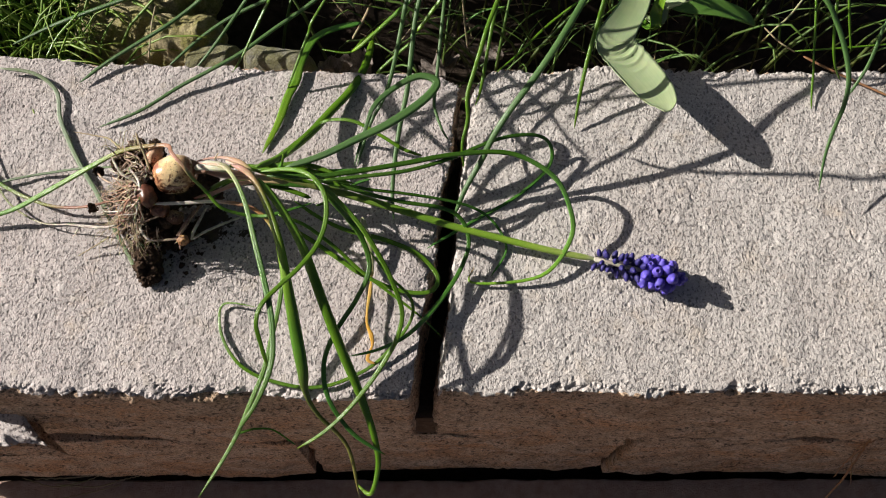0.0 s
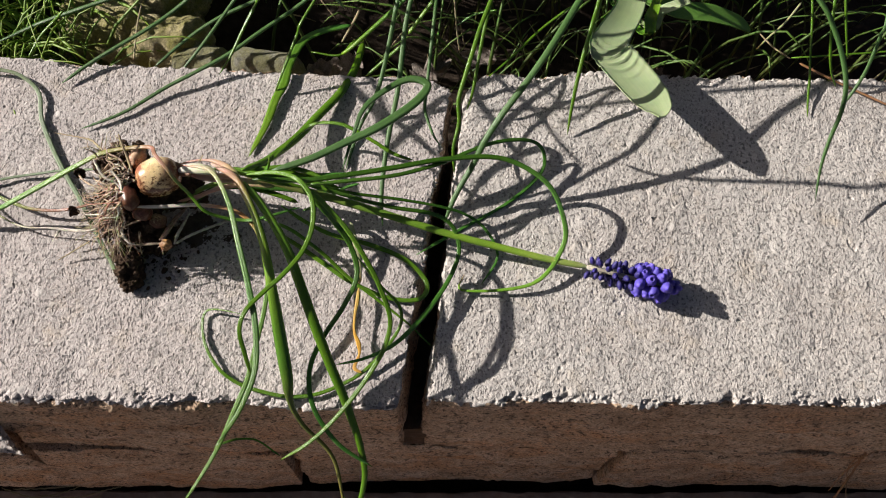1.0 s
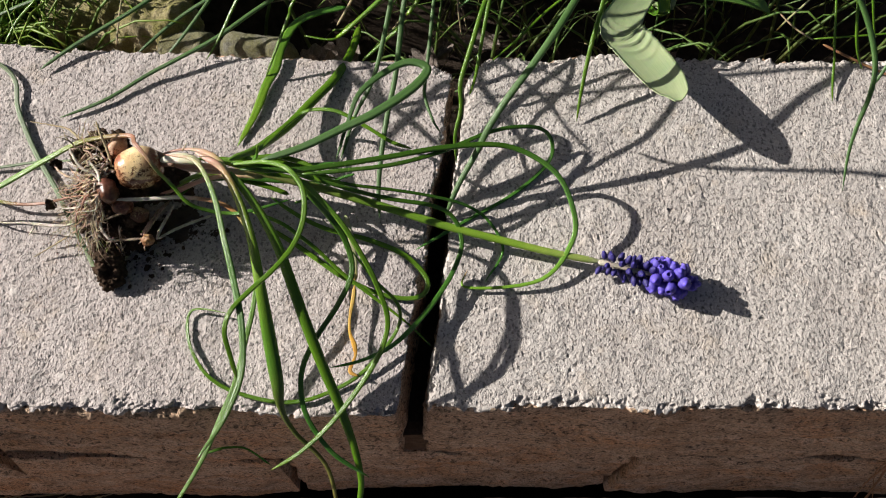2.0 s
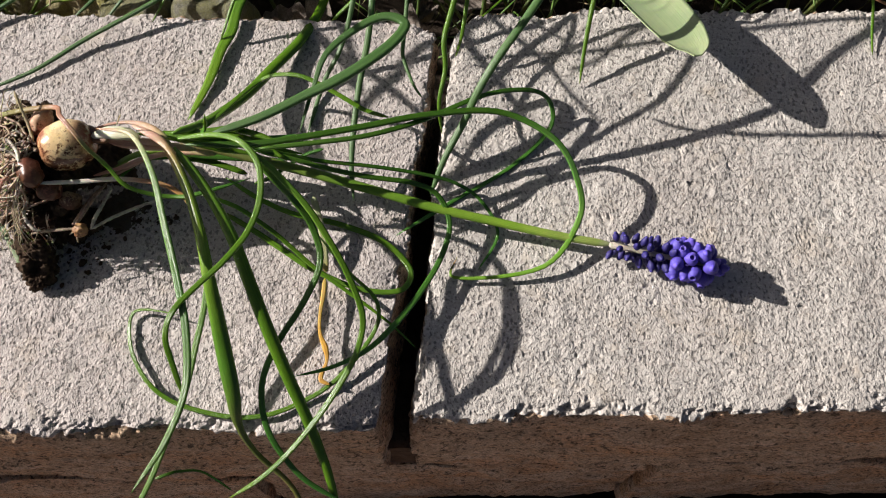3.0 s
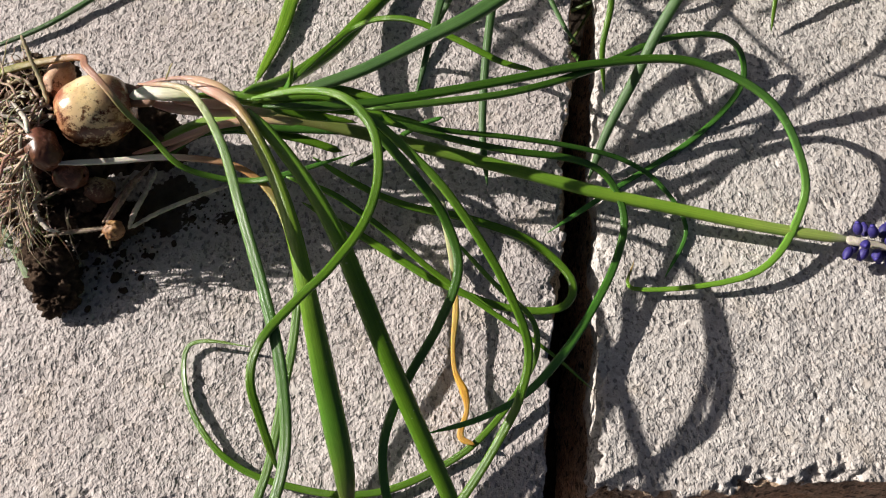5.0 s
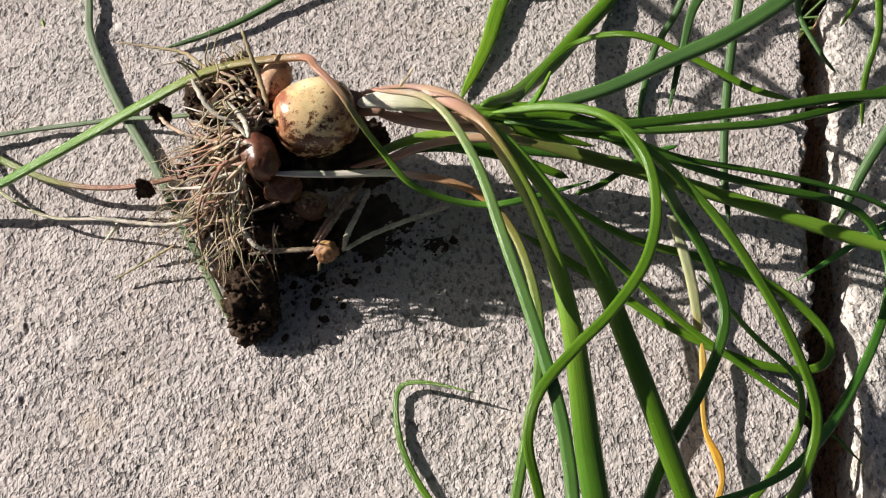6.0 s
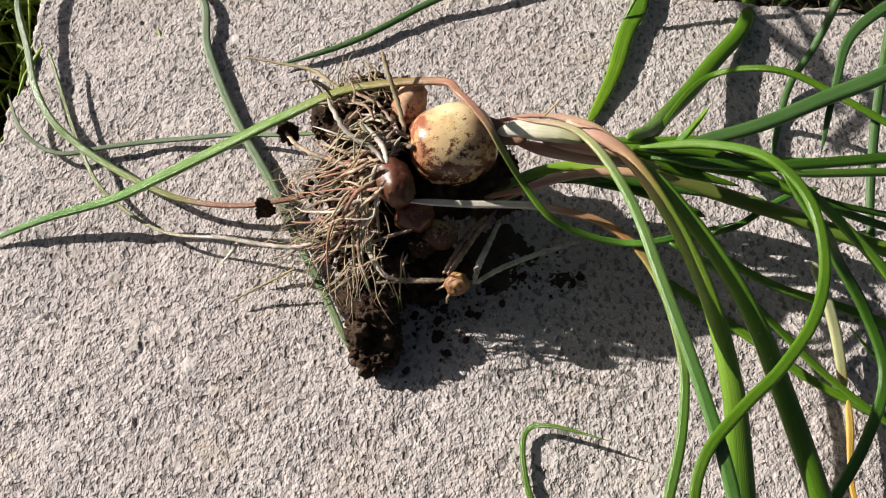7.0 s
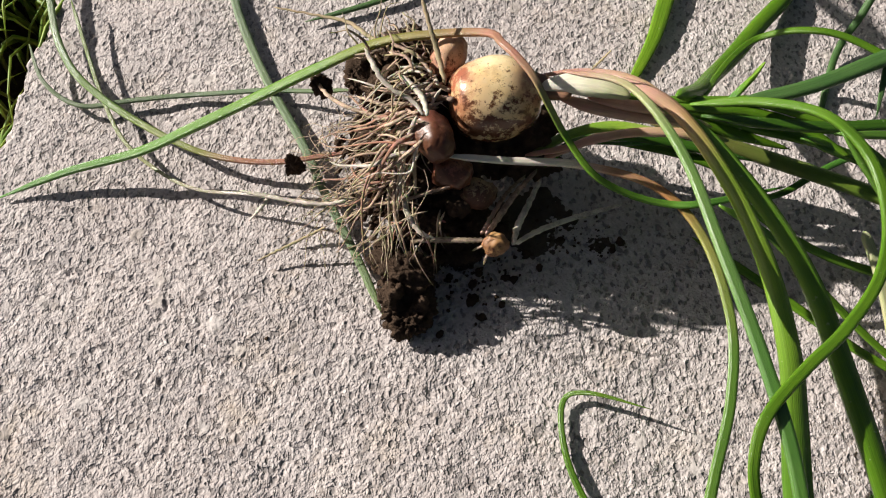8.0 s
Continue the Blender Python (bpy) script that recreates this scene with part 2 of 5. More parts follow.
def bulb_material(name, pale, tan, red, speck, gloss=0.55):
    w = Mat(name, gloss)
    c = w.coord("Generated")
    sep = w.node("ShaderNodeSeparateXYZ")
    w.link(c, sep.inputs[0])
    body = w.ramp(w.noise(c, 3.0, 4), [(0.35, tan), (0.6, pale)])
    ends = w.ramp(sep.outputs[0], [(0.0, gray(1)), (0.18, gray(0.95)), (0.32, gray(0.35)), (0.44, gray(0)), (0.60, gray(0)), (0.76, gray(0.6)), (0.90, gray(1))])
    ends = w.mix(1.0, ends, w.ramp(w.noise(c, 6.0, 6, 0.7), [(0.32, gray(0.2)), (0.52, gray(1))]), "MULTIPLY")
    col = w.mix(ends, body, red)
    # Browner towards the low-y side, broken up by noise.
    front_brown = w.mix(1.0, w.ramp(sep.outputs[1], [(0.05, gray(1)), (0.30, gray(0.75)), (0.58, gray(0))]), w.ramp(w.noise(c, 3.2, 6, 0.7), [(0.34, gray(0.3)), (0.60, gray(1))]), "MULTIPLY")
    col = w.mix(w.mix(0.45, (0, 0, 0), front_brown), col, w.mix(0.6, red, tan))
    side = w.node("ShaderNodeMath")
    side.operation = "MULTIPLY_ADD"
    side.inputs[1].default_value, side.inputs[2].default_value = 0.34, -0.11
    w.link(sep.outputs[1], side.inputs[0])
    crust = w.node("ShaderNodeMath")
    crust.operation = "ADD"
    w.link(w.noise(c, 6.5, 7, 0.75), crust.inputs[0])
    w.link(side.outputs[0], crust.inputs[1])
    dirt = w.ramp(crust.outputs[0], [(speck - 0.05, gray(1)), (speck + 0.02, gray(0))])
    col = w.mix(dirt, col, (0.10, 0.036, 0.016))
    specks = w.ramp(w.noise(c, 20, 6, 0.75), [(0.36, gray(1)), (0.41, gray(0))])
    col = w.mix(specks, col, (0.07, 0.032, 0.018))
    low = w.ramp(w.noise(c, 4.5, 5, 0.65), [(0.54, gray(0)), (0.70, gray(0.45))])
    col = w.mix(low, col, (0.24, 0.11, 0.05))
    w.bump(w.noise(w.coord("Generated", (2, 14, 14)), 2.0, 4), 0.12, 0.0006)
    w.b.inputs["Subsurface Weight"].default_value = 0.15
    w.b.inputs["Subsurface Radius"].default_value = (1.0, 0.6, 0.3)
    w.b.inputs["Subsurface Scale"].default_value = 0.001
    return w.done(col)


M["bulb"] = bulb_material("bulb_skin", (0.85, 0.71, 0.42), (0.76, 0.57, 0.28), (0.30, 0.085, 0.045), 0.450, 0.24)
M["bulblet"] = bulb_material("bulblet_skin", (0.70, 0.50, 0.34), (0.58, 0.36, 0.21), (0.28, 0.11, 0.06), 0.44)
M["bulblet_dark"] = bulb_material("bulblet_dark_skin", (0.34, 0.15, 0.085), (0.22, 0.08, 0.045), (0.14, 0.045, 0.03), 0.54, 0.35)
M["bulblet_wine"] = bulb_material("bulblet_wine_skin", (0.20, 0.070, 0.045), (0.10, 0.032, 0.024), (0.30, 0.14, 0.085), 0.58, 0.4)
M["nub_dark"] = bulb_material("bulblet_dull_skin", (0.60, 0.46, 0.26), (0.46, 0.32, 0.16), (0.14, 0.07, 0.04), 0.54)
M["nub"] = bulb_material("bulblet_ochre_skin", (0.42, 0.24, 0.09), (0.34, 0.17, 0.06), (0.30, 0.14, 0.06), 0.40)


def flower_material(name, low, high):
    w = Mat(name, 0.62)
    uv = w.node("ShaderNodeTexCoord")
    sep = w.node("ShaderNodeSeparateXYZ")
    w.link(uv.outputs["UV"], sep.inputs[0])
    col = w.ramp(sep.outputs[1], [(0, low), (0.55, high), (0.90, high), (0.96, high), (1, tuple(1.5 * v for v in high))])
    info = w.node("ShaderNodeObjectInfo")
    col = w.mix(0.7, col, w.ramp(info.outputs["Random"], [(0, (0.62, 0.62, 0.72)), (1, (1.25, 1.2, 1.1))]), "MULTIPLY")
    col = w.mix(0.5, col, w.ramp(w.noise(w.coord(), 700, 3), [(0.3, gray(0.7)), (0.7, gray(1.2))]), "MULTIPLY")
    w.b.inputs["Subsurface Weight"].default_value = 0.15
    w.b.inputs["Subsurface Radius"].default_value = (0.3, 0.3, 1.0)
    w.b.inputs["Subsurface Scale"].default_value = 0.001
    return w.done(col)


M["bell"] = flower_material("violet_blue_bell", (0.052, 0.032, 0.25), (0.105, 0.075, 0.46))
M["bell_dark"] = flower_material("dark_blue_bell", (0.012, 0.009, 0.07), (0.026, 0.019, 0.15))


def stone_material(name, a, b, moss):
    w = Mat(name, 0.9)
    c = w.coord()
    col = w.ramp(w.noise(c, 90, 7, 0.75), [(0.34, a), (0.66, b)])
    col = w.mix(0.8, col, w.ramp(w.noise(c, 900, 4, 0.8), [(0.36, gray(0.45)), (0.62, gray(1.25))]), "MULTIPLY")
    green = w.ramp(w.noise(c, 70, 6, 0.7), [(0.40, gray(0)), (0.54, gray(moss))])
    col = w.mix(green, col, w.mix(1.0, (0.26, 0.25, 0.05), w.ramp(w.noise(c, 1400, 3), [(0.3, gray(0.4)), (0.7, gray(1.3))]), "MULTIPLY"))
    w.bump(w.noise(c, 320, 7, 0.8), 1.0, 0.003)
    return w.done(col)


M["stone"] = stone_material("mossy_stone", (0.34, 0.28, 0.14), (0.66, 0.57, 0.34), 0.8)
M["stone_grey"] = stone_material("grey_stone", (0.16, 0.155, 0.12), (0.36, 0.345, 0.28), 0.5)
M["dry_leaf"] = stone_material("dry_leaf_skin", (0.13, 0.10, 0.08), (0.42, 0.36, 0.31), 0.0)


# ---- building helpers ----
def vnoise(p, scale, seed=0):
    """Smooth value noise in -1..1 at points p (n, 3)."""
    q = p * scale + seed * 17.13
    i = np.floor(q).astype(np.int64)
    f = q - i
    f = f * f * (3 - 2 * f)
    out = np.zeros(len(p))
    for dx in (0, 1):
        for dy in (0, 1):
            for dz in (0, 1):
                h = ((i[:, 0] + dx) * 73856093) ^ ((i[:, 1] + dy) * 19349663) ^ ((i[:, 2] + dz) * 83492791)
                h = ((h ^ (h >> 13)) * 1274126177) & 0x7FFFFFFF
                v = (h ^ (h >> 16)) % 65536 / 32768.0 - 1.0
                wx = f[:, 0] if dx else 1 - f[:, 0]
                wy = f[:, 1] if dy else 1 - f[:, 1]
                wz = f[:, 2] if dz else 1 - f[:, 2]
                out += v * wx * wy * wz
    return out


def pebbles(p, scale, seed=0):
    """Distance to the nearest of one jittered point a cell, in cells, in the plane (n, 2) or in space."""
    q = p * scale + seed * 9.7
    i = np.floor(q).astype(np.int64)
    best = np.full(len(p), 9.0)
    for dx in (-1, 0, 1):
        for dy in (-1, 0, 1):
            cx, cy = i[:, 0] + dx, i[:, 1] + dy
            h = (cx * 73856093) ^ (cy * 19349663) ^ (seed * 7919)
            h = ((h ^ (h >> 13)) * 1274126177) & 0x7FFFFFFF
            jx, jy = (h % 1024) / 1024.0, ((h >> 11) % 1024) / 1024.0
            best = np.minimum(best, (cx + jx - q[:, 0]) ** 2 + (cy + jy - q[:, 1]) ** 2)
    return np.sqrt(best)


def mesh_from(name, verts, faces, mats, smooth=True, uv=None, index=None):
    me = bpy.data.meshes.new(name)
    me.from_pydata([tuple(v) for v in verts], [], faces)
    for m in mats:
        me.materials.append(m)
    if smooth:
        me.polygons.foreach_set("use_smooth", [True] * len(me.polygons))
    if index is not None:
        me.polygons.foreach_set("material_index", index)
    if uv is not None:
        layer = me.uv_layers.new(name="UVMap")
        loops = np.zeros(len(me.loops), np.int32)
        me.loops.foreach_get("vertex_index", loops)
        layer.data.foreach_set("uv", np.asarray(uv, np.float32)[loops].ravel())
    me.update()
    return me


def part(name, me, parent=None, label=""):
    ob = new(name, me)
    if parent is not None:
        ob.parent = parent
        ob.matrix_parent_inverse = parent.matrix_world.inverted()
    return tagged(ob, label) if label else ob


def thing(name, at, label, category, group="", kind=""):
    ob = new(name)
    ob.empty_display_size = 0.01
    ob.matrix_world = Matrix.Translation(at)
    return tagged(ob, label, category, group, kind)


def spline(points, n):
    """n points along a Catmull-Rom curve through the given ones."""
    p = np.asarray(points, float)
    p = np.vstack([2 * p[0] - p[1], p, 2 * p[-1] - p[-2]])
    out = []
    for t in np.linspace(0, len(p) - 3 - 1e-6, n):
        j = int(t)
        f = t - j
        a, b, c, d = p[j:j + 4]
        out.append(0.5 * ((2 * b) + (c - a) * f + (2 * a - 5 * b + 4 * c - d) * f * f + (3 * b - a - 3 * c + d) * f ** 3))
    return np.array(out)


def blade_mesh(name, points, widths, mat, depth=0.45, channel=0.13, n=None, ring=10, twist=0.0, wobble=0.0):
    """A channelled leaf along a curve (mm): widths in mm, spread evenly along it."""
    n = n or max(14, len(points) * 6)
    c = spline(points, n) / 1000.0
    w = np.interp(np.linspace(0, 1, n), np.linspace(0, 1, len(widths)), widths) / 1000.0
    if wobble:
        s = np.linspace(0, 40, n)
        c = c + wobble / 1000 * np.stack([np.sin(s * 1.3 + len(points)), np.sin(s * 1.7 + 2), 0 * s], 1)
    t = np.gradient(c, axis=0)
    t /= np.linalg.norm(t, axis=1)[:, None] + 1e-12
    side = np.cross(t, (0, 0, 1.0))
    side /= np.linalg.norm(side, axis=1)[:, None] + 1e-9
    for i in range(1, n):
        if side[i] @ side[i - 1] < 0:
            side[i] = -side[i]
    up = np.cross(side, t)
    verts, uv, faces = [], [], []
    for i in range(n):
        s = i / (n - 1)
        tw = twist * s
        a = math.cos(tw) * side[i] + math.sin(tw) * up[i]
        b = math.cos(tw) * up[i] - math.sin(tw) * side[i]
        k = 1.0
        if s < 0.04:
            k = 0.3 + 0.7 * s / 0.04
        if s > 0.94:
            k = max(0.12, 1 - ((s - 0.94) / 0.06) ** 2 * 0.9)
        for j in range(ring):
            th = 2 * math.pi * j / ring
            x = math.cos(th) * w[i] / 2 * k
            y = math.sin(th)
            y = y * depth if y < 0 else depth * y * (0.6 - channel * 2.4 * max(0.0, 1 - abs(math.cos(th)) * 1.25))
            verts.append(c[i] + a * x + b * (y * w[i] * k))
            uv.append((abs(j / ring * 2 - 1), s))
    for i in range(n - 1):
        for j in range(ring):
            q = (j + 1) % ring
            faces.append((i * ring + j, i * ring + q, (i + 1) * ring + q, (i + 1) * ring + j))
    faces.append(tuple(range(ring - 1, -1, -1)))
    faces.append(tuple((n - 1) * ring + j for j in range(ring)))
    return mesh_from(name, verts, faces, [mat], uv=uv)


def ball(name, centre, size, mat, rough=0.0, freq=200, axis=(1, 0, 0), rings=20, segs=28, seed=1, shape=None):
    """A rounded, uneven body (metres) with its long axis along `axis`; shape(s) gives the radius from end to end."""
    ax = Vector(axis).normalized()
    q = ax.to_track_quat("X", "Z").to_matrix()
    verts, faces = [], []
    for i in range(rings + 1):
        s = i / rings
        ph = math.pi * s
        r = shape(s) if shape else math.sin(ph)
        for j in range(segs):
            th = 2 * math.pi * j / segs
            v = q @ Vector((-math.cos(ph) * size[0], r * math.cos(th) * size[1], r * math.sin(th) * size[2]))
            verts.append(v)
    verts = np.array(verts)
    if rough:
        nrm = verts / (np.linalg.norm(verts, axis=1)[:, None] + 1e-9)
        q3 = verts + np.array(centre)
        d = vnoise(q3, freq, seed) + 0.6 * vnoise(q3, freq * 2.7, seed + 3) + 0.42 * vnoise(q3, freq * 6, seed + 5) + 0.25 * vnoise(q3, freq * 12, seed + 6)
        verts = verts + nrm * (d * rough)[:, None]
    verts += np.array(centre)
    for i in range(rings):
        for j in range(segs):
            k = (j + 1) % segs
            faces.append((i * segs + j, (i + 1) * segs + j, (i + 1) * segs + k, i * segs + k))
    return mesh_from(name, verts, faces, [mat])


def rough_block(name, corners, z_low, z_top, step, edge, grain, split, seed, mats, dz=0.0016, left_r=0.0, right_r=0.0, front=0.0):
    """A concrete block on four plan corners (front left, front right, back right, back left), its faces one connected skin."""
    fl, fr, br, bl = [np.array(c, float) for c in corners]
    lx, ly, lz = np.linalg.norm(fr - fl), np.linalg.norm(bl - fl), z_top - z_low
    nx, ny, nz = max(2, int(lx / step)), max(2, int(ly / step)), max(2, int(lz / dz))
    grids = []
    for fixed, at, (na, nb) in ((2, lz, (nx, ny)), (1, 0.0, (nx, nz)), (1, ly, (nx, nz)), (0, 0.0, (ny, nz)), (0, lx, (ny, nz)), (2, 0.0, (2, 2))):
        size = [lx, ly, lz]
        axes = [i for i in range(3) if i != fixed]
        sb = np.linspace(0, 1, nb + 1)
        sb = 1 - (1 - sb) ** 2.2 if axes[1] == 2 else sb
        a, b = np.meshgrid(np.linspace(0, size[axes[0]], na + 1), size[axes[1]] * sb, indexing="ij")
        m = np.zeros((a.size, 3))
        m[:, axes[0]], m[:, axes[1]], m[:, fixed] = a.ravel(), b.ravel(), at
        flip = (fixed == 2 and at == 0) or (fixed == 1 and at > 0) or (fixed == 0 and at == 0)
        grids.append((m, na, nb, flip, 0 if (fixed == 2 and at > 0) else 1, fixed == 0 and at == 0))
    verts, faces, index = [], [], []
    base = 0
    size = np.array([lx, ly, lz])
    for m, na, nb, flip, mat, left in grids:
        worn = edge * (0.50 + 0.75 * vnoise(m, 50, seed + 15) + 0.75 * vnoise(m, 170, seed + 16) + 0.55 * vnoise(m, 420, seed + 17) + 0.3 * vnoise(m, 900, seed + 18))
        worn = np.clip(worn * np.clip(m[:, 2] / lz, 0.22, 1), 0.0005, 0.009)[:, None]
        chip = 1 + front * np.clip(1 - m[:, 1:2] / 0.012, 0, 1) * (1 + 1.3 * vnoise(m, 75, seed + 23) + 0.8 * vnoise(m, 210, seed + 24))[:, None]
        worn = np.clip(worn * np.maximum(chip, 0.3), 0.0005, 0.011)
        q = np.clip(m, worn, size - worn)
        d = m - q
        ln = np.linalg.norm(d, axis=1)[:, None]
        nrm = d / np.maximum(ln, 1e-9)
        p = q + nrm * worn
        sd = seed
        top = np.clip(nrm[:, 2], 0, 1)
        flat = p * np.array([1.0, 0.88, 1.0])
        g = pebbles(flat[:, :2] + 0.0006 * np.stack([vnoise(p, 900, sd), vnoise(p, 900, sd + 1)], 1), 900, sd)
        g2 = pebbles(flat[:, :2] + 0.0015 * np.stack([vnoise(p, 260, sd + 4), vnoise(p, 260, sd + 5)], 1), 330, sd + 7)
        skew = np.column_stack([p[:, 0] + 0.25 * p[:, 1], 0.68 * p[:, 1], p[:, 2]])
        h = grain * (0.38 * (0.5 - g) + 0.20 * (0.5 - g2) + 0.15 * vnoise(p, 1500, sd + 2) + 0.30 * vnoise(flat, 420, sd + 3))
        pit = np.clip(vnoise(skew, 760, sd + 8) * 0.7 + vnoise(skew, 240, sd + 9) * 0.6 - 0.76, 0, 0.3)
        h = h - pit * grain * 4.0 + 0.0005 * vnoise(p, 45, sd + 10) + 0.00025 * vnoise(p, 150, sd + 6)
        s = p * np.array([1.0, 1.0, 1.9])
        rough = split * (vnoise(s, 38, sd + 11) + 0.55 * vnoise(s, 90, sd + 12) + 0.3 * vnoise(s, 260, sd + 13) + 0.16 * vnoise(p, 700, sd + 14))
        disp = top ** 2 * h + (1 - top) * rough
        p = p + nrm * disp[:, None]
        for r, far in ((left_r, False), (right_r, True)):
            if r:
                a, b = r - (lx - p[:, 0] if far else p[:, 0]), r - (ly - p[:, 1])
                near = (a > 0) & (b > 0)
                k = np.where(near, np.maximum(a, b) / np.maximum(np.hypot(a, b), 1e-9), 1)
                a, b = np.where(near, r - a * k, r - a), np.where(near, r - b * k, r - b)
                p = np.column_stack([lx - a if far else a, ly - b, p[:, 2]])
        u, v = p[:, 0] / lx, p[:, 1] / ly
        xy = ((1 - u) * (1 - v))[:, None] * fl + (u * (1 - v))[:, None] * fr + (u * v)[:, None] * br + ((1 - u) * v)[:, None] * bl
        verts.append(np.column_stack([xy, z_low + p[:, 2]]))
        i, j = np.meshgrid(np.arange(na), np.arange(nb), indexing="ij")
        k = (base + i * (nb + 1) + j).ravel()
        quad = np.stack([k, k + nb + 1, k + nb + 2, k + 1], 1)
        faces.append(quad[:, ::-1] if flip else quad)
        rim = (lz - m[:, 2] + 0.0022 * vnoise(m, 170, sd + 21) + 0.0016 * vnoise(m, 480, sd + 22))[quad - base].mean(1)
        index.append(np.where(rim < (0.010 if left else 0.0014), 0, mat))
        base += len(m)
    verts, faces, index = np.vstack(verts), np.vstack(faces).astype(np.int32), np.concatenate(index).astype(np.int32)
    me = bpy.data.meshes.new(name)
    me.vertices.add(len(verts))
    me.vertices.foreach_set("co", verts.astype(np.float32).ravel())
    me.loops.add(faces.size)
    me.loops.foreach_set("vertex_index", faces.ravel())
    me.polygons.add(len(faces))
    me.polygons.foreach_set("loop_start", np.arange(0, faces.size, 4, dtype=np.int32))
    for m in mats:
        me.materials.append(m)
    me.polygons.foreach_set("material_index", index)
    me.polygons.foreach_set("use_smooth", np.ones(len(faces), bool))
    me.update(calc_edges=True)
    me.validate()
    return new(name, me)


# ---- the wall and the ground ----
STONE = [M["concrete"], M["face"]]
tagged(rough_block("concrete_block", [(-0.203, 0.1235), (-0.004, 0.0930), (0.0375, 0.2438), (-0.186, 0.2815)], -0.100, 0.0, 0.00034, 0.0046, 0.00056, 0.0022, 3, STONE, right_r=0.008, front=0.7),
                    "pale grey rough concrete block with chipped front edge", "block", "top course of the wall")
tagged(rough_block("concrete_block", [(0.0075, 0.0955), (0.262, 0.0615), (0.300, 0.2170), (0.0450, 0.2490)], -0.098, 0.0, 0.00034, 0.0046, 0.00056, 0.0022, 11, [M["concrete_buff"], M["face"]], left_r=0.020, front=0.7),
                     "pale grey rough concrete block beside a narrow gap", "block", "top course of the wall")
for a, b, label, seed in (((-0.30, 0.1330), (-0.064, 0.1030), "brown weathered lower wall block in shade", 21), ((-0.058, 0.1050), (0.112, 0.0840), "brown weathered lower wall block with broken corner", 25), ((0.116, 0.0810), (0.36, 0.0480), "brown weathered lower wall block, cracked along its top", 29)):
    tagged(rough_block("lower_block", [a, b, (b[0] + 0.02, b[1] + 0.15), (a[0] + 0.02, a[1] + 0.15)], -0.221, -0.1006, 0.0020, 0.0024, 0.0004, 0.0026, seed, [M["face"], M["face"]], 0.0026), label, "block", "lower course of the wall")
tagged(rough_block("concrete_block", [(-0.290, 0.1165), (-0.166, 0.1045), (-0.180, 0.1235), (-0.300, 0.1400)], -0.076, -0.050, 0.0008, 0.006, 0.0006, 0.0042, 37, STONE, 0.0012, front=1.0), "broken concrete ledge at the end of the wall", "block", "top course of the wall")
tagged(rough_block("mortar", [(-0.010, 0.1000), (0.012, 0.0965), (0.050, 0.2350), (0.030, 0.2380)], -0.099, -0.062, 0.002, 0.003, 0.0004, 0.0012, 33, [M["mortar"], M["mortar"]], 0.002), kind="structure")


def ground_sheet():
    """One sheet of soil that reaches the horizon, higher behind the wall than in front of it."""
    xs = np.concatenate([[-400, -60, -8, -2.4, -1.6, -1.0, -0.7], np.linspace(-0.5, 0.5, 130), [0.7, 1.0, 1.6, 2.4, 8, 60, 400]])
    ys = np.concatenate([[-400, -60, -8, -1.5, -0.4], np.linspace(-0.12, 0.62, 110), [0.8, 1.0, 1.6, 2.6, 8, 60, 400]])
    gx, gy = np.meshgrid(xs, ys, indexing="ij")
    p = np.column_stack([gx.ravel(), gy.ravel(), np.zeros(gx.size)])
    line = 0.19 - 0.13 * np.clip(p[:, 0], -0.5, 0.5)
    rise = np.clip((p[:, 1] - line) / 0.03, 0, 1) * np.clip((2.4 - np.abs(p[:, 0])) / 1.4, 0, 1) * np.clip((2.6 - p[:, 1]) / 1.6, 0, 1)
    z = -0.30 + 0.245 * rise - 0.035 * rise * np.clip((p[:, 0] + 0.09) / 0.05, 0, 1) * np.clip((0.6 - p[:, 0]) / 0.2, 0, 1) * np.clip((0.8 - p[:, 1]) / 0.2, 0, 1)
    near = (np.abs(p[:, 0]) < 0.6) & (np.abs(p[:, 1] - 0.25) < 0.5)
    z += near * rise * (0.007 * vnoise(p, 40, 2) + 0.004 * vnoise(p, 110, 3) + 0.002 * vnoise(p, 330, 4))
    n = len(ys)
    faces = [(i * n + j, (i + 1) * n + j, (i + 1) * n + j + 1, i * n + j + 1) for i in range(len(xs) - 1) for j in range(n - 1)]
    return mesh_from("ground", np.column_stack([p[:, :2], z]), faces, [M["soil"]])


# Unseen pale slab, added to bounce sunlight onto the wall face.
tagged(rough_block("bounce_slab", [(-3, -3), (3, -3), (3, -0.42), (-3, -0.30)], -0.34, -0.285, 0.05, 0.01, 0.0003, 0.001, 51, [M["concrete"], M["face"]], 0.05), kind="structure")
tagged(new("ground", ground_sheet()), "dark garden soil behind and before the wall", "soil", kind="structure")
for k, (y0, y1) in enumerate(((-0.30, -0.125), (-0.12, 0.094))):
    tagged(rough_block("paving", [(-0.55, y0 + 0.07), (0.55, y0 - 0.07), (0.55, y1 - 0.07), (-0.55, y1 + 0.07)], -0.31, -0.236, 0.006, 0.004, 0.0003, 0.0006, 41 + k, [M["plank"], M["plank"]], 0.006), kind="structure")


# ---- the uprooted plant ----
plant = thing("grape_hyacinth", (-0.088, 0.188, 0.0), "uprooted grape hyacinth with bulb, roots, long green leaves and blue flower", "plant")


def plant_leaf(mat, points, widths, label=""):
    part("leaf", blade_mesh("leaf", points, widths, M[mat], depth=0.5, channel=0.02 if max(widths) > 4 else 0.18), plant, label)


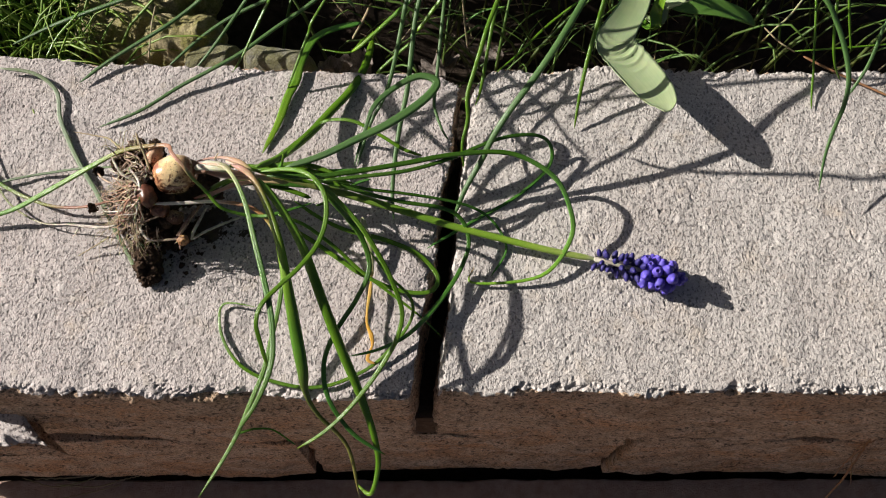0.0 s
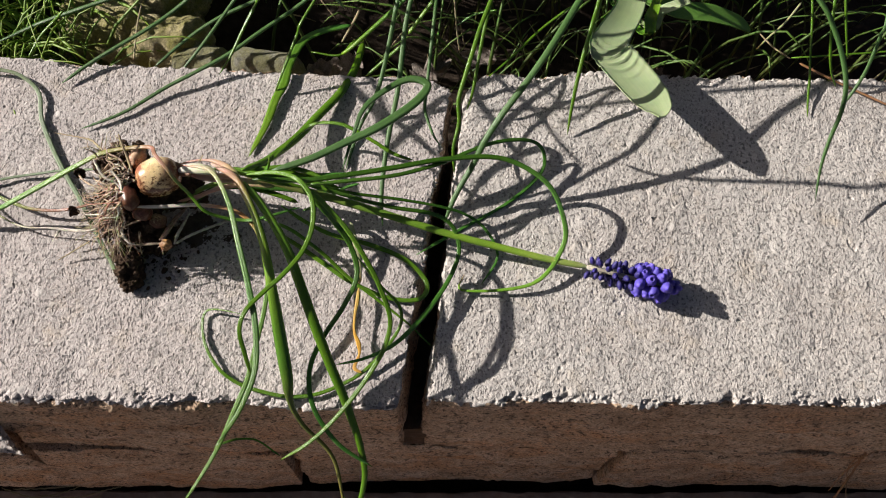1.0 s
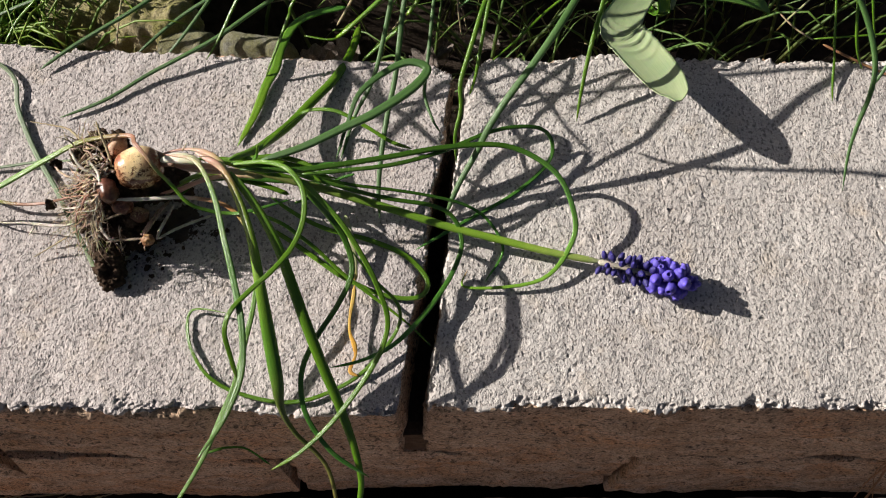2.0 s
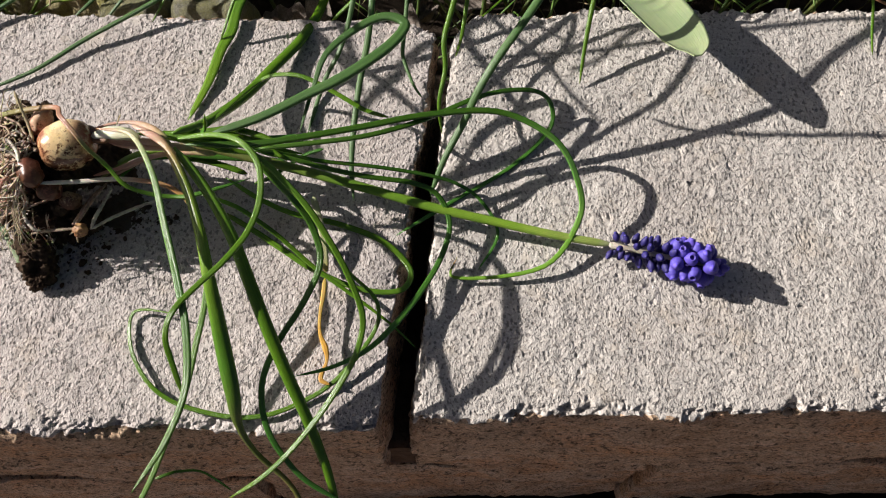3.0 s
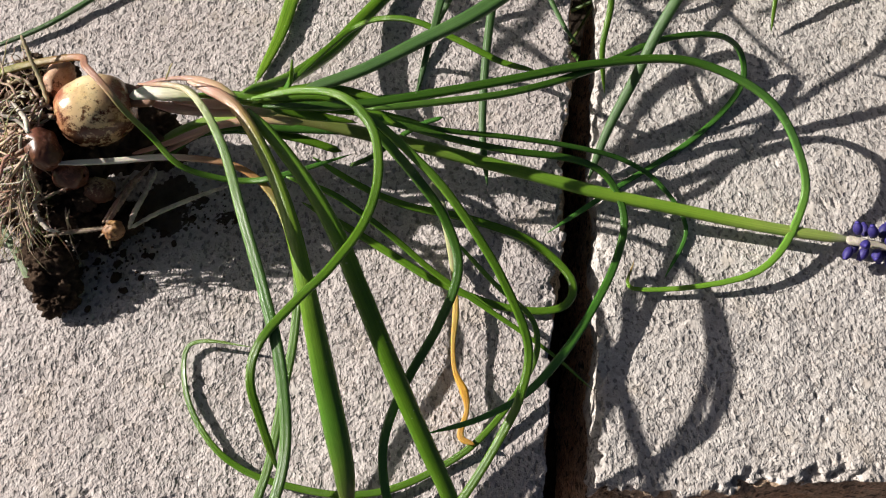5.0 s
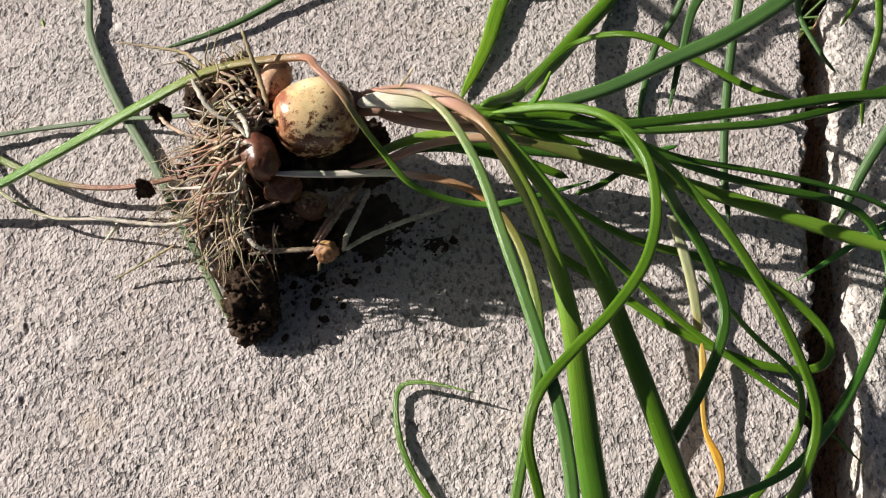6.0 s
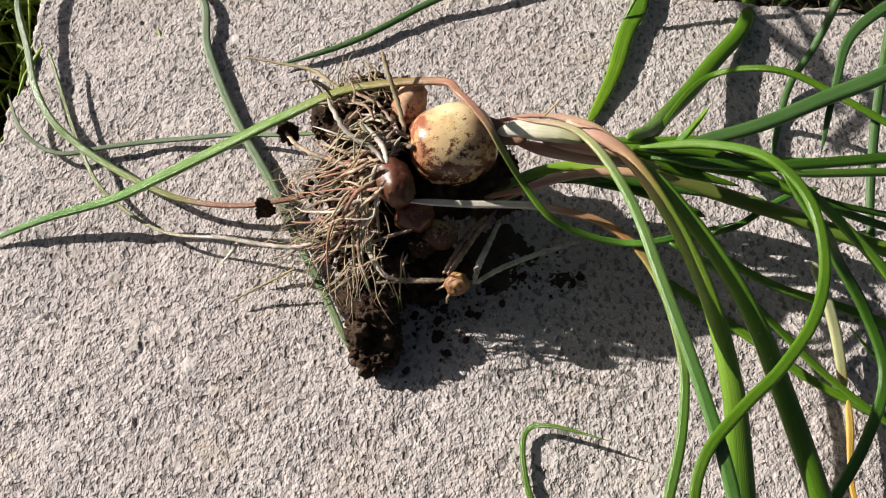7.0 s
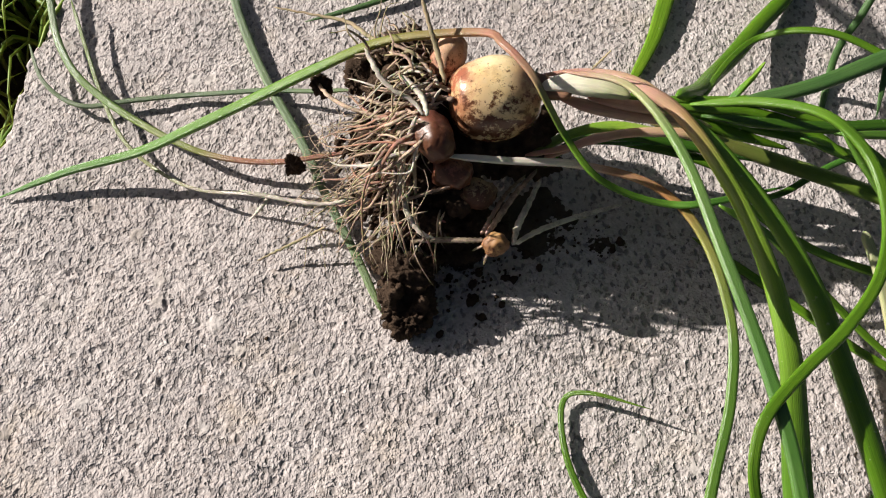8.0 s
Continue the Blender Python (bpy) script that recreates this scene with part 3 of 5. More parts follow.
plant_leaf("loop", [(-52.2, 186.4, 28.9), (-32.4, 184.6, 27.6), (-14.4, 185.8, 26.2), (4.5, 188.0, 24.4), (26.5, 190.8, 22.3), (50.4, 189.9, 20.0), (67.1, 178.5, 17.8), (72.8, 164.7, 13.4), (71.8, 152.4, 7.9), (57.0, 138.6, 3.8), (28.2, 139.6, 2.0), (29.8, 147.7, 1.2)], [2.18, 2.35, 2.35, 2.35, 2.27, 2.18, 2.02, 1.34, 0.5])
plant_leaf("deep", [(-29.6, 180.7, 30.7), (-12.9, 182.2, 27.7), (5.2, 184.3, 24.7), (24.0, 189.6, 21.3), (47.5, 199.1, 17.2), (64.9, 201.8, 12.0), (71.8, 198.6, 6.4), (69.6, 190.3, 2.1), (54.0, 178.7, 0.6), (30.6, 167.7, 0.9), (10.5, 157.8, 1.7)], [1.68, 1.85, 1.85, 1.76, 1.68, 1.51, 1.43])
plant_leaf("blue", [(-44.7, 191.1, 25.9), (-29.2, 194.7, 26.3), (-13.9, 200.5, 27.1), (0.4, 205.7, 28.4), (16.3, 214.9, 29.4), (22.7, 223.1, 29.6), (13.5, 226.9, 29.0), (-3.5, 217.3, 27.6), (-10.6, 204.0, 25.7), (-16.5, 189.3, 23.7)], [2.7, 3.06, 3.42, 3.78, 3.96, 3.5, 3.1, 2.3, 1.5, 1.1])
plant_leaf("green", [(-56.0, 190.8, 29.2), (-48.1, 199.2, 20.0), (-41.1, 208.9, 12.0), (-33.9, 217.7, 7.5), (-24.7, 229.1, 4.6), (-13.9, 242.0, 2.0), (-6.0, 260.5, -6.0), (-0.7, 282.6, -16.0)], [2.7, 3.78, 4.14, 3.96, 3.42])
plant_leaf("green", [(-55.0, 191.0, 24.0), (-47.4, 197.8, 20.0), (-41.5, 206.5, 15.0), (-35.1, 214.6, 12.0), (-28.6, 219.9, 11.0), (-22.2, 217.7, 15.8), (-13.6, 214.4, 17.4), (-3.0, 205.9, 17.6), (5.5, 198.3, 17.8), (13.4, 193.9, 18.2)], [1.3, 1.4, 1.5, 1.6, 1.7, 1.7, 1.5])
plant_leaf("green", [(-54.3, 188.2, 30.0), (-43.0, 186.0, 33.5), (-34.0, 180.1, 37.4), (-29.0, 171.0, 38.0), (-29.3, 159.3, 38.3), (-33.6, 148.8, 38.8), (-41.2, 140.1, 39.2), (-48.2, 134.4, 39.2), (-55.6, 127.3, 39.3), (-58.3, 120.6, 37.7), (-57.4, 113.3, 34.0), (-55.9, 105.3, 29.7)], [1.76, 1.93, 2.02, 2.02, 1.93, 1.85, 1.76, 1.68, 1.51])
plant_leaf("paledown", [(-77.8, 192.3, 34.8), (-66.9, 187.3, 36.8), (-60.5, 172.7, 38.4), (-57.2, 154.4, 38.8), (-54.2, 136.6, 38.6), (-52.5, 120.7, 37.9), (-53.7, 105.1, 36.7), (-60.0, 91.5, 35.8), (-69.0, 79.9, 35.3)], [0.92, 1.43, 1.76, 2.02, 2.18, 2.27, 2.27, 2.18, 2.02, 1.68, 0.92])
plant_leaf("pinkbase", [(-67.8, 194.0, 31.3), (-58.2, 185.5, 32.6), (-51.8, 169.4, 33.9), (-48.3, 153.9, 33.8), (-46.8, 139.4, 31.4), (-46.2, 130.2, 26.7), (-45.7, 120.5, 21.2), (-44.8, 107.6, 15.3), (-44.8, 99.7, 8.6), (-41.3, 92.0, 0.9), (-31.4, 79.6, -7.7), (-28.9, 60.5, -16.4)], [2.34, 2.7, 2.79, 2.97, 3.24, 3.6, 4.05, 4.5, 4.86, 4.95, 4.14, 2.34, 1.71, 1.62, 1.53, 1.44])
plant_leaf("green", [(-55.1, 184.0, 31.9), (-49.2, 174.0, 31.3), (-43.6, 162.7, 30.7), (-39.5, 151.8, 29.2), (-36.6, 140.8, 26.5), (-33.6, 129.1, 23.0), (-30.8, 119.1, 19.0), (-27.8, 109.2, 14.4), (-24.8, 100.1, 9.6), (-22.4, 91.4, 4.2), (-20.2, 81.4, -1.2), (-19.8, 70.9, -7.0), (-24.1, 60.8, -13.0), (-30.0, 66.4, -19.0)], [2.7, 3.15, 3.51, 3.87, 4.05, 3.96, 3.78, 3.42, 2.88, 2.34, 1.98, 1.44])
plant_leaf("whitebase", [(-100.8, 180.9, 25.8), (-87.6, 180.7, 23.8), (-73.8, 180.7, 21.9), (-60.0, 176.8, 20.2), (-52.3, 167.2, 18.6), (-49.6, 150.8, 17.5), (-51.6, 137.0, 15.8), (-55.4, 125.4, 12.8), (-60.5, 110.6, 9.5), (-67.0, 99.1, 5.6), (-73.7, 87.7, 1.5), (-81.7, 77.5, -2.6), (-90.7, 67.4, -6.7)], [1.34, 1.6, 1.68, 1.85, 1.93, 2.02, 1.93, 1.68, 1.09])
plant_leaf("deep", [(-32.2, 184.4, 23.9), (-21.1, 181.7, 20.7), (-9.6, 178.0, 17.7), (3.3, 174.5, 14.9), (18.3, 171.3, 12.3), (26.2, 166.6, 9.6), (28.4, 156.5, 7.0), (23.5, 145.4, 5.7), (14.6, 134.0, 5.7), (5.3, 124.6, 6.5), (-4.3, 117.5, 7.5), (-15.5, 113.6, 8.1), (-27.0, 112.2, 8.6)], [1.68, 1.76, 1.85, 1.85, 1.85, 1.93, 2.02, 1.51, 1.01])
plant_leaf("green", [(-14.9, 156.5, 13.0), (-6.7, 143.1, 11.5), (-0.2, 135.3, 9.5), (1.3, 130.4, 7.0), (-0.7, 124.6, 5.0), (-8.1, 116.4, 3.2), (-17.2, 109.5, 2.0), (-27.0, 105.4, 1.5), (-36.9, 103.2, 1.4), (-46.6, 103.8, 1.4), (-56.5, 107.0, 1.5), (-66.1, 111.8, 1.7), (-73.4, 119.1, 1.9), (-78.1, 130.3, 1.8), (-78.1, 141.2, 1.7), (-73.2, 142.7, 3.0), (-62.0, 138.8, 4.4)], [1.18, 1.26, 1.34, 1.43, 1.51, 1.6, 1.6, 1.51, 1.43, 1.26, 1.01, 0.67])
plant_leaf("green", [(-30.1, 176.2, 37.0), (-22.9, 167.1, 35.2), (-16.4, 157.9, 33.0), (-11.3, 148.1, 30.0), (-6.7, 136.9, 26.5), (-3.7, 124.2, 21.8), (-6.7, 115.1, 17.5), (-11.9, 108.2, 13.5), (-19.7, 99.7, 10.0), (-29.8, 90.7, 6.5), (-40.3, 84.1, 2.6), (-51.0, 80.2, -1.6)], [1.85, 2.02, 2.02, 1.93, 1.85, 1.93, 1.85, 1.6, 1.26])
plant_leaf("deep", [(-32.3, 176.9, 37.8), (-24.7, 167.9, 31.9), (-20.6, 163.9, 26.3), (-16.0, 155.9, 22.0), (-14.7, 144.4, 19.7), (-20.9, 132.8, 18.3), (-29.8, 121.7, 16.7), (-35.3, 112.8, 14.4), (-37.1, 105.5, 11.3), (-36.7, 98.3, 8.3), (-33.9, 91.0, 5.2), (-27.5, 82.0, 1.0), (-16.3, 73.5, -3.5)], [2.18, 2.35, 2.18, 2.02, 2.02, 1.93, 1.76, 1.43])
plant_leaf("green", [(-43.5, 183.0, 10.0), (-33.2, 175.0, 7.1), (-22.5, 169.1, 4.6), (-7.7, 163.9, 2.8), (6.0, 155.9, 1.8), (13.4, 144.7, 1.4), (9.2, 138.1, 1.4), (-3.5, 140.3, 1.4), (-17.8, 149.0, 1.2), (-27.5, 157.8, 1.0), (-37.4, 167.0, 1.0), (-48.1, 175.9, 1.3)], [1.51, 1.85, 2.18, 2.1, 1.93, 1.85, 2.02, 1.85])
plant_leaf("green", [(-49.3, 171.7, 21.6), (-40.2, 168.6, 17.2), (-33.2, 163.9, 12.7), (-27.1, 158.8, 8.9), (-18.9, 149.5, 6.5), (-9.8, 140.5, 5.6), (-1.6, 132.4, 5.1), (5.4, 125.1, 4.1), (11.9, 117.0, 2.7)], [1.43, 1.6, 1.6, 1.43, 1.01, 0.42])
plant_leaf("deep", [(-32.0, 184.2, 25.1), (-22.5, 183.5, 20.7), (-11.8, 181.8, 16.4), (5.8, 179.2, 12.6), (21.5, 176.2, 8.8), (33.3, 172.7, 5.2), (41.3, 165.9, 2.4), (44.8, 153.6, 0.9), (35.9, 141.7, 0.6)], [1.34, 1.43, 1.43, 1.34, 1.26, 0.84])
plant_leaf("overbulb", [(-191.0, 188.2, 1.3), (-177.4, 192.5, 3.9), (-161.5, 194.7, 7.7), (-149.9, 196.7, 12.8), (-136.2, 200.0, 18.2), (-123.0, 203.2, 23.5), (-109.6, 205.4, 28.5), (-92.0, 203.2, 33.0), (-88.3, 197.0, 36.8), (-84.1, 190.7, 37.0), (-81.1, 186.3, 34.0), (-77.2, 182.9, 28.0), (-72.4, 176.8, 25.0), (-65.9, 174.3, 22.0), (-58.3, 173.1, 20.0), (-51.0, 172.9, 20.4), (-34.1, 177.9, 17.4)], [1.34, 2.02, 2.35, 2.27, 1.85, 1.6, 1.34, 1.34, 1.43, 1.51, 1.51])
plant_leaf("pinkend", [(-190.5, 272.0, 4.0), (-193.5, 256.0, 5.0), (-188.8, 239.9, 3.9), (-185.3, 228.7, 3.5), (-180.2, 219.4, 3.2), (-173.0, 212.0, 3.4), (-165.6, 206.1, 3.8), (-157.2, 200.5, 4.3), (-149.3, 196.4, 4.5), (-141.3, 194.3, 4.5), (-133.1, 193.8, 4.5), (-125.1, 194.9, 4.5), (-117.0, 196.3, 4.6)], [1.34, 1.68, 1.68, 1.68, 1.43, 1.26, 1.09])
plant_leaf("dull", [(-190.8, 226.3, 4.4), (-186.0, 216.1, 3.6), (-177.5, 210.3, 2.8), (-167.0, 212.0, 2.1), (-157.6, 213.3, 1.8), (-147.7, 213.6, 2.2), (-137.1, 213.7, 2.9), (-127.7, 212.2, 4.3), (-117.2, 211.2, 5.8)], [0.67, 1.18, 1.26, 1.18, 1.01])
plant_leaf("dull", [(-174.2, 270.7, 3.0), (-159.1, 266.5, 2.6), (-148.8, 256.2, 2.0), (-146.7, 241.8, 1.6), (-141.9, 227.6, 1.4), (-136.3, 214.7, 1.8), (-128.9, 200.1, 2.2), (-122.9, 185.8, 2.2), (-116.6, 172.1, 2.0), (-111.5, 159.9, 1.6)], [1.68, 1.93, 2.02, 2.02, 1.85, 1.51])
plant_leaf("whisker", [(-183.9, 239.8, 3.9), (-178.5, 226.0, 3.4), (-173.4, 213.4, 3.1), (-167.0, 201.2, 3.0), (-158.7, 193.0, 3.4), (-149.6, 187.6, 4.2), (-138.2, 185.5, 5.3), (-124.7, 182.3, 6.5), (-117.7, 182.6, 7.9)], [0.76, 0.92, 0.92, 0.84, 0.76, 0.67, 0.5])
plant_leaf("lime", [(-47.3, 188.7, 29.2), (-45.6, 189.6, 31.8), (-44.8, 189.6, 34.6), (-44.3, 189.4, 37.4), (-43.7, 189.4, 40.3)], [1.34, 1.43, 1.26, 0.5])
plant_leaf("deep", [(-75.4, 91.2, -11.8), (-71.3, 92.3, -12.9), (-68.4, 92.9, -14.7), (-61.9, 92.2, -18.2), (-53.5, 85.5, -22.2)], [1.01, 1.01, 0.84, 0.67])
plant_leaf("straw", [(-15.6, 173.2, 7.5), (-14.7, 167.8, 6.8), (-14.1, 162.3, 6.0), (-13.8, 157.7, 5.0), (-13.9, 152.2, 4.0), (-14.3, 147.2, 2.9)], [2.18, 2.35, 2.35, 1.85])
plant_leaf("yellow", [(-14.7, 144.8, 4.4), (-15.9, 138.7, 4.5), (-17.6, 132.2, 4.3), (-18.2, 126.3, 3.9), (-17.0, 121.3, 3.6), (-17.1, 117.1, 3.2), (-19.5, 111.7, 3.3), (-16.7, 109.2, 3.5)], [1.26, 1.6, 1.01, 1.09, 2.02, 1.01, 1.6, 1.01])

part("flower_stalk", blade_mesh("flower_stalk", [(-57.5, 197.1, 13.1), (-35.9, 189.3, 11.6), (-14.7, 180.5, 10.7), (5.3, 171.7, 9.5), (24.4, 163.3, 8.0), (44.4, 155.7, 6.7), (63.5, 148.5, 5.8), (83.3, 142.2, 5.0)], [3.2, 3.5, 3.4, 3.3, 3.1, 2.8], M["scape"], depth=0.5, channel=0.0), plant, "smooth yellow-green flower stalk")


def onion(s):
    """Outline of a bulb from its root plate to its pointed shoulder."""
    return max(0.0, math.sin(math.pi * min(1.0, s * 0.98)) ** 0.72) * (1.0 - 0.16 * s)


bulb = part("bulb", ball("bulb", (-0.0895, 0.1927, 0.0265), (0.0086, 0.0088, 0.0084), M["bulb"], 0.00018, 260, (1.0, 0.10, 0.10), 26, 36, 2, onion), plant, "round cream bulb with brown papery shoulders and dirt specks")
for at, size, mat, axis, label in (
        ((-0.0978, 0.2025, 0.0265), (0.0046, 0.0036, 0.0036), "bulblet", (0.35, 0.90, 0.2), "small pinkish brown bulblet"),
        ((-0.1011, 0.1844, 0.0265), (0.0048, 0.0040, 0.0040), "bulblet_wine", (0.35, -0.9, -0.1), "dark wine-red bulblet with a pale top and root fringe"),
        ((-0.1075, 0.1849, 0.0160), (0.0040, 0.0034, 0.0034), "bulblet_dark", (0.9, -0.3, 0.1), "small red-brown bulblet among the roots"),
        ((-0.0977, 0.1807, 0.0200), (0.0038, 0.0034, 0.0034), "bulblet_dark", (0.9, -0.2, 0.1), "dark bulblet in the shade of the bulb"),
        ((-0.0928, 0.1789, 0.0150), (0.0036, 0.0031, 0.0031), "nub_dark", (0.9, -0.2, 0.1), ""),
        ((-0.0899, 0.1685, 0.0140), (0.0024, 0.0022, 0.0022), "nub", (0.9, 0.2, 0.3), "small ochre bulblet with root stubs")):
    part("bulblet", ball("bulblet", at, size, M[mat], 0.00042, 420, axis, 22, 28, 5, onion), plant, label)

# sheaths where the leaves leave the bulb


def add_leaf_sheath(mat, pts, w, label):
    part("leaf_sheath", blade_mesh("leaf_sheath", pts, w, M[mat], depth=0.42, channel=0.05), plant, label)


add_leaf_sheath('papery', [(-84.1, 195.5, 27.0), (-81.8, 194.5, 28.0), (-79.2, 192.8, 29.0), (-75.7, 190.7, 30.0)], [7.5, 5.8, 4.6, 2.4], 'brown papery neck of the bulb')
add_leaf_sheath('white_sheath', [(-81.1, 192.8, 30.0), (-76.2, 193.1, 30.5), (-72.8, 192.3, 31.0), (-69.1, 190.9, 31.5), (-65.5, 188.5, 32.0)], [2.0, 4.4, 4.8, 4.2, 1.6], 'white leaf sheath at the neck')
add_leaf_sheath('pinkneck', [(-81.8, 197.2, 27.0), (-75.6, 198.0, 27.6), (-70.1, 197.5, 28.2), (-65.7, 195.7, 28.8), (-61.7, 192.9, 29.4), (-57.4, 188.7, 30.0)], [0.8, 1.0, 1.2, 2.2, 2.4, 1.0], 'pink leaf sheath at the neck')
add_leaf_sheath('pinkneck', [(-77.9, 192.8, 27.0), (-73.3, 191.0, 26.8), (-69.8, 190.1, 26.6), (-63.5, 188.7, 26.4), (-56.6, 187.7, 26.2), (-49.4, 185.9, 26.0)], [1.2, 2.6, 3.0, 3.0, 2.8, 1.8], '')
add_leaf_sheath('pinkneck', [(-72.3, 191.7, 28.0), (-67.2, 190.3, 28.0), (-62.1, 189.2, 28.0), (-57.0, 188.3, 28.0)], [1.2, 2.2, 2.6, 2.0], '')
add_leaf_sheath('pinkneck', [(-83.7, 184.3, 20.0), (-76.0, 185.8, 20.0), (-69.2, 187.9, 20.0), (-62.5, 189.1, 20.0), (-53.7, 188.9, 20.0), (-44.2, 186.8, 20.0)], [1.0, 1.5, 1.9, 2.0, 2.2, 2.2], '')
add_leaf_sheath('green', [(-69.1, 195.6, 24.0), (-59.0, 194.5, 22.5), (-51.3, 192.1, 21.0), (-42.5, 189.0, 19.5), (-31.6, 185.9, 18.0)], [0.8, 3.4, 3.6, 3.0, 0.7], '')
add_leaf_sheath('green', [(-64.8, 195.1, 24.0), (-50.4, 192.7, 22.0), (-40.2, 190.6, 20.0), (-28.8, 188.5, 18.0), (-16.4, 185.0, 16.0)], [0.8, 2.8, 3.0, 2.6, 0.7], '')
add_leaf_sheath('green', [(-64.5, 195.3, 23.0), (-47.2, 194.0, 23.2), (-38.6, 193.4, 23.5), (-29.6, 189.7, 23.7), (-22.2, 184.9, 24.0)], [0.8, 2.2, 2.4, 2.2, 0.7], '')
add_leaf_sheath('green', [(-63.7, 193.6, 23.0), (-47.3, 192.5, 22.7), (-38.7, 191.5, 22.5), (-29.5, 187.5, 22.2), (-21.5, 179.9, 22.0)], [0.8, 2.2, 2.4, 2.2, 0.7], '')
add_leaf_sheath('deep', [(-58.5, 194.3, 20.0), (-38.2, 190.8, 20.7), (-28.8, 189.2, 21.3), (-14.3, 187.7, 22.0)], [0.8, 3.0, 3.2, 3.0], '')
add_leaf_sheath('deep', [(-67.7, 192.0, 14.0), (-58.3, 192.5, 13.0), (-46.8, 190.6, 12.0), (-34.1, 188.6, 11.0), (-22.7, 186.3, 10.0)], [1.6, 2.0, 2.4, 2.4, 2.0], '')
add_leaf_sheath('deep', [(-35.0, 181.6, 6.0), (-29.0, 183.2, 6.5), (-22.5, 186.8, 7.0), (-16.1, 189.8, 7.5), (-10.1, 190.8, 8.0)], [1.2, 1.5, 1.5, 1.4, 1.2], '')
add_leaf_sheath('scape', [(-83.3, 186.7, 14.0), (-75.0, 191.8, 15.0), (-65.4, 193.5, 16.0), (-55.4, 190.7, 17.0)], [1.4, 2.2, 2.4, 2.2], '')
add_leaf_sheath('deep', [(-80.1, 188.2, 9.0), (-71.1, 194.0, 10.0), (-60.3, 193.5, 11.0), (-49.0, 193.0, 12.0)], [1.6, 2.4, 2.6, 2.4], '')
add_leaf_sheath('pinkneck', [(-81.7, 187.3, 12.0), (-73.8, 190.7, 12.5), (-66.0, 193.7, 13.0), (-58.7, 194.5, 14.0)], [1.0, 1.7, 1.8, 1.2], '')
add_leaf_sheath('green', [(-67.9, 196.1, 8.0), (-57.3, 193.4, 9.0), (-47.2, 189.4, 10.0), (-36.5, 184.2, 9.0)], [1.2, 2.2, 2.4, 2.0], '')

# pale shoots and roots that can be told apart


def add_root(mat, pts, w):
    part("root", blade_mesh("root", pts, w, M[mat], depth=0.5, channel=0.0, ring=7, wobble=0.10), plant)


add_root('white_root', [(-86.6, 168.2, 14.0), (-85.4, 172.4, 13.7), (-83.2, 176.9, 13.3), (-80.1, 183.2, 13.0)], [0.9, 1.4, 1.3, 0.9])
add_root('white_root', [(-86.2, 168.5, 14.0), (-80.8, 172.6, 11.7), (-72.8, 176.7, 9.3), (-62.7, 180.7, 7.0)], [0.9, 1.2, 1.15, 0.8])
add_root('root', [(-91.6, 170.3, 14.0), (-89.0, 174.0, 14.3), (-85.6, 178.8, 14.7), (-80.8, 184.3, 15.0)], [1.0, 1.3, 1.2, 0.8])
add_root('root', [(-92.5, 170.6, 14.0), (-90.0, 175.0, 13.7), (-86.8, 180.2, 13.3), (-82.9, 184.2, 13.0)], [0.8, 0.9, 0.8, 0.6])
add_root('white_root', [(-105.7, 179.4, 17.0), (-106.6, 175.8, 16.8), (-105.8, 172.9, 16.5), (-103.6, 169.8, 16.3), (-101.2, 169.0, 16.0)], [0.7, 1.0, 1.2, 1.0, 0.5])
add_root('straw_root', [(-105.7, 170.0, 13.0), (-100.4, 170.0, 13.3), (-95.5, 169.6, 13.7), (-91.6, 169.4, 14.0)], [0.8, 1.2, 1.2, 0.8])
add_root('straw_root', [(-90.8, 167.2, 14.0), (-91.7, 166.7, 12.0), (-91.9, 166.1, 10.0)], [0.7, 0.6, 0.3])
add_root('straw_root', [(-91.4, 168.6, 14.0), (-93.0, 168.4, 13.0), (-94.1, 168.2, 12.0)], [0.6, 0.5, 0.3])
add_root('root', [(-111.3, 176.4, 16.0), (-106.8, 176.5, 17.3), (-102.3, 177.2, 18.7), (-97.9, 177.8, 20.0)], [0.5, 0.7, 0.8, 0.6])
add_root('root', [(-118.0, 174.5, 14.0), (-113.6, 176.5, 14.7), (-108.1, 177.6, 15.3), (-103.5, 176.1, 16.0)], [0.4, 0.6, 0.6, 0.4])
add_root('white_root', [(-139.6, 184.2, 9.0), (-135.4, 182.7, 9.8), (-128.6, 180.7, 10.5), (-121.8, 179.4, 11.3), (-116.8, 180.4, 12.0)], [0.6, 1.0, 1.0, 0.9, 0.5])
add_root('white_root', [(-134.1, 183.1, 8.0), (-135.9, 181.4, 6.5), (-138.3, 179.4, 5.0)], [0.9, 0.8, 0.3])
add_root('dry', [(-102.7, 208.6, 36.0), (-101.3, 203.3, 34.0), (-100.1, 199.5, 32.0), (-98.7, 193.2, 30.0)], [0.8, 0.9, 1.1, 0.9])
add_root('dry', [(-133.4, 221.9, 20.0), (-124.5, 218.3, 21.5), (-117.7, 215.0, 23.0), (-113.3, 209.9, 24.5), (-107.4, 204.0, 26.0)], [0.4, 0.6, 0.9, 1.0, 0.6])
add_root('dry', [(-136.6, 172.0, 2.0), (-131.5, 174.0, 3.3), (-126.9, 175.7, 4.7), (-122.3, 177.5, 6.0)], [0.4, 0.6, 0.6, 0.5])
add_root('white_root', [(-113.5, 200.5, 32.0), (-111.8, 196.7, 31.6), (-110.2, 193.7, 31.2), (-107.6, 191.3, 30.8), (-104.8, 189.5, 30.4), (-102.9, 186.6, 30.0)], [0.8, 1.1, 1.1, 1.0, 1.0, 0.7])
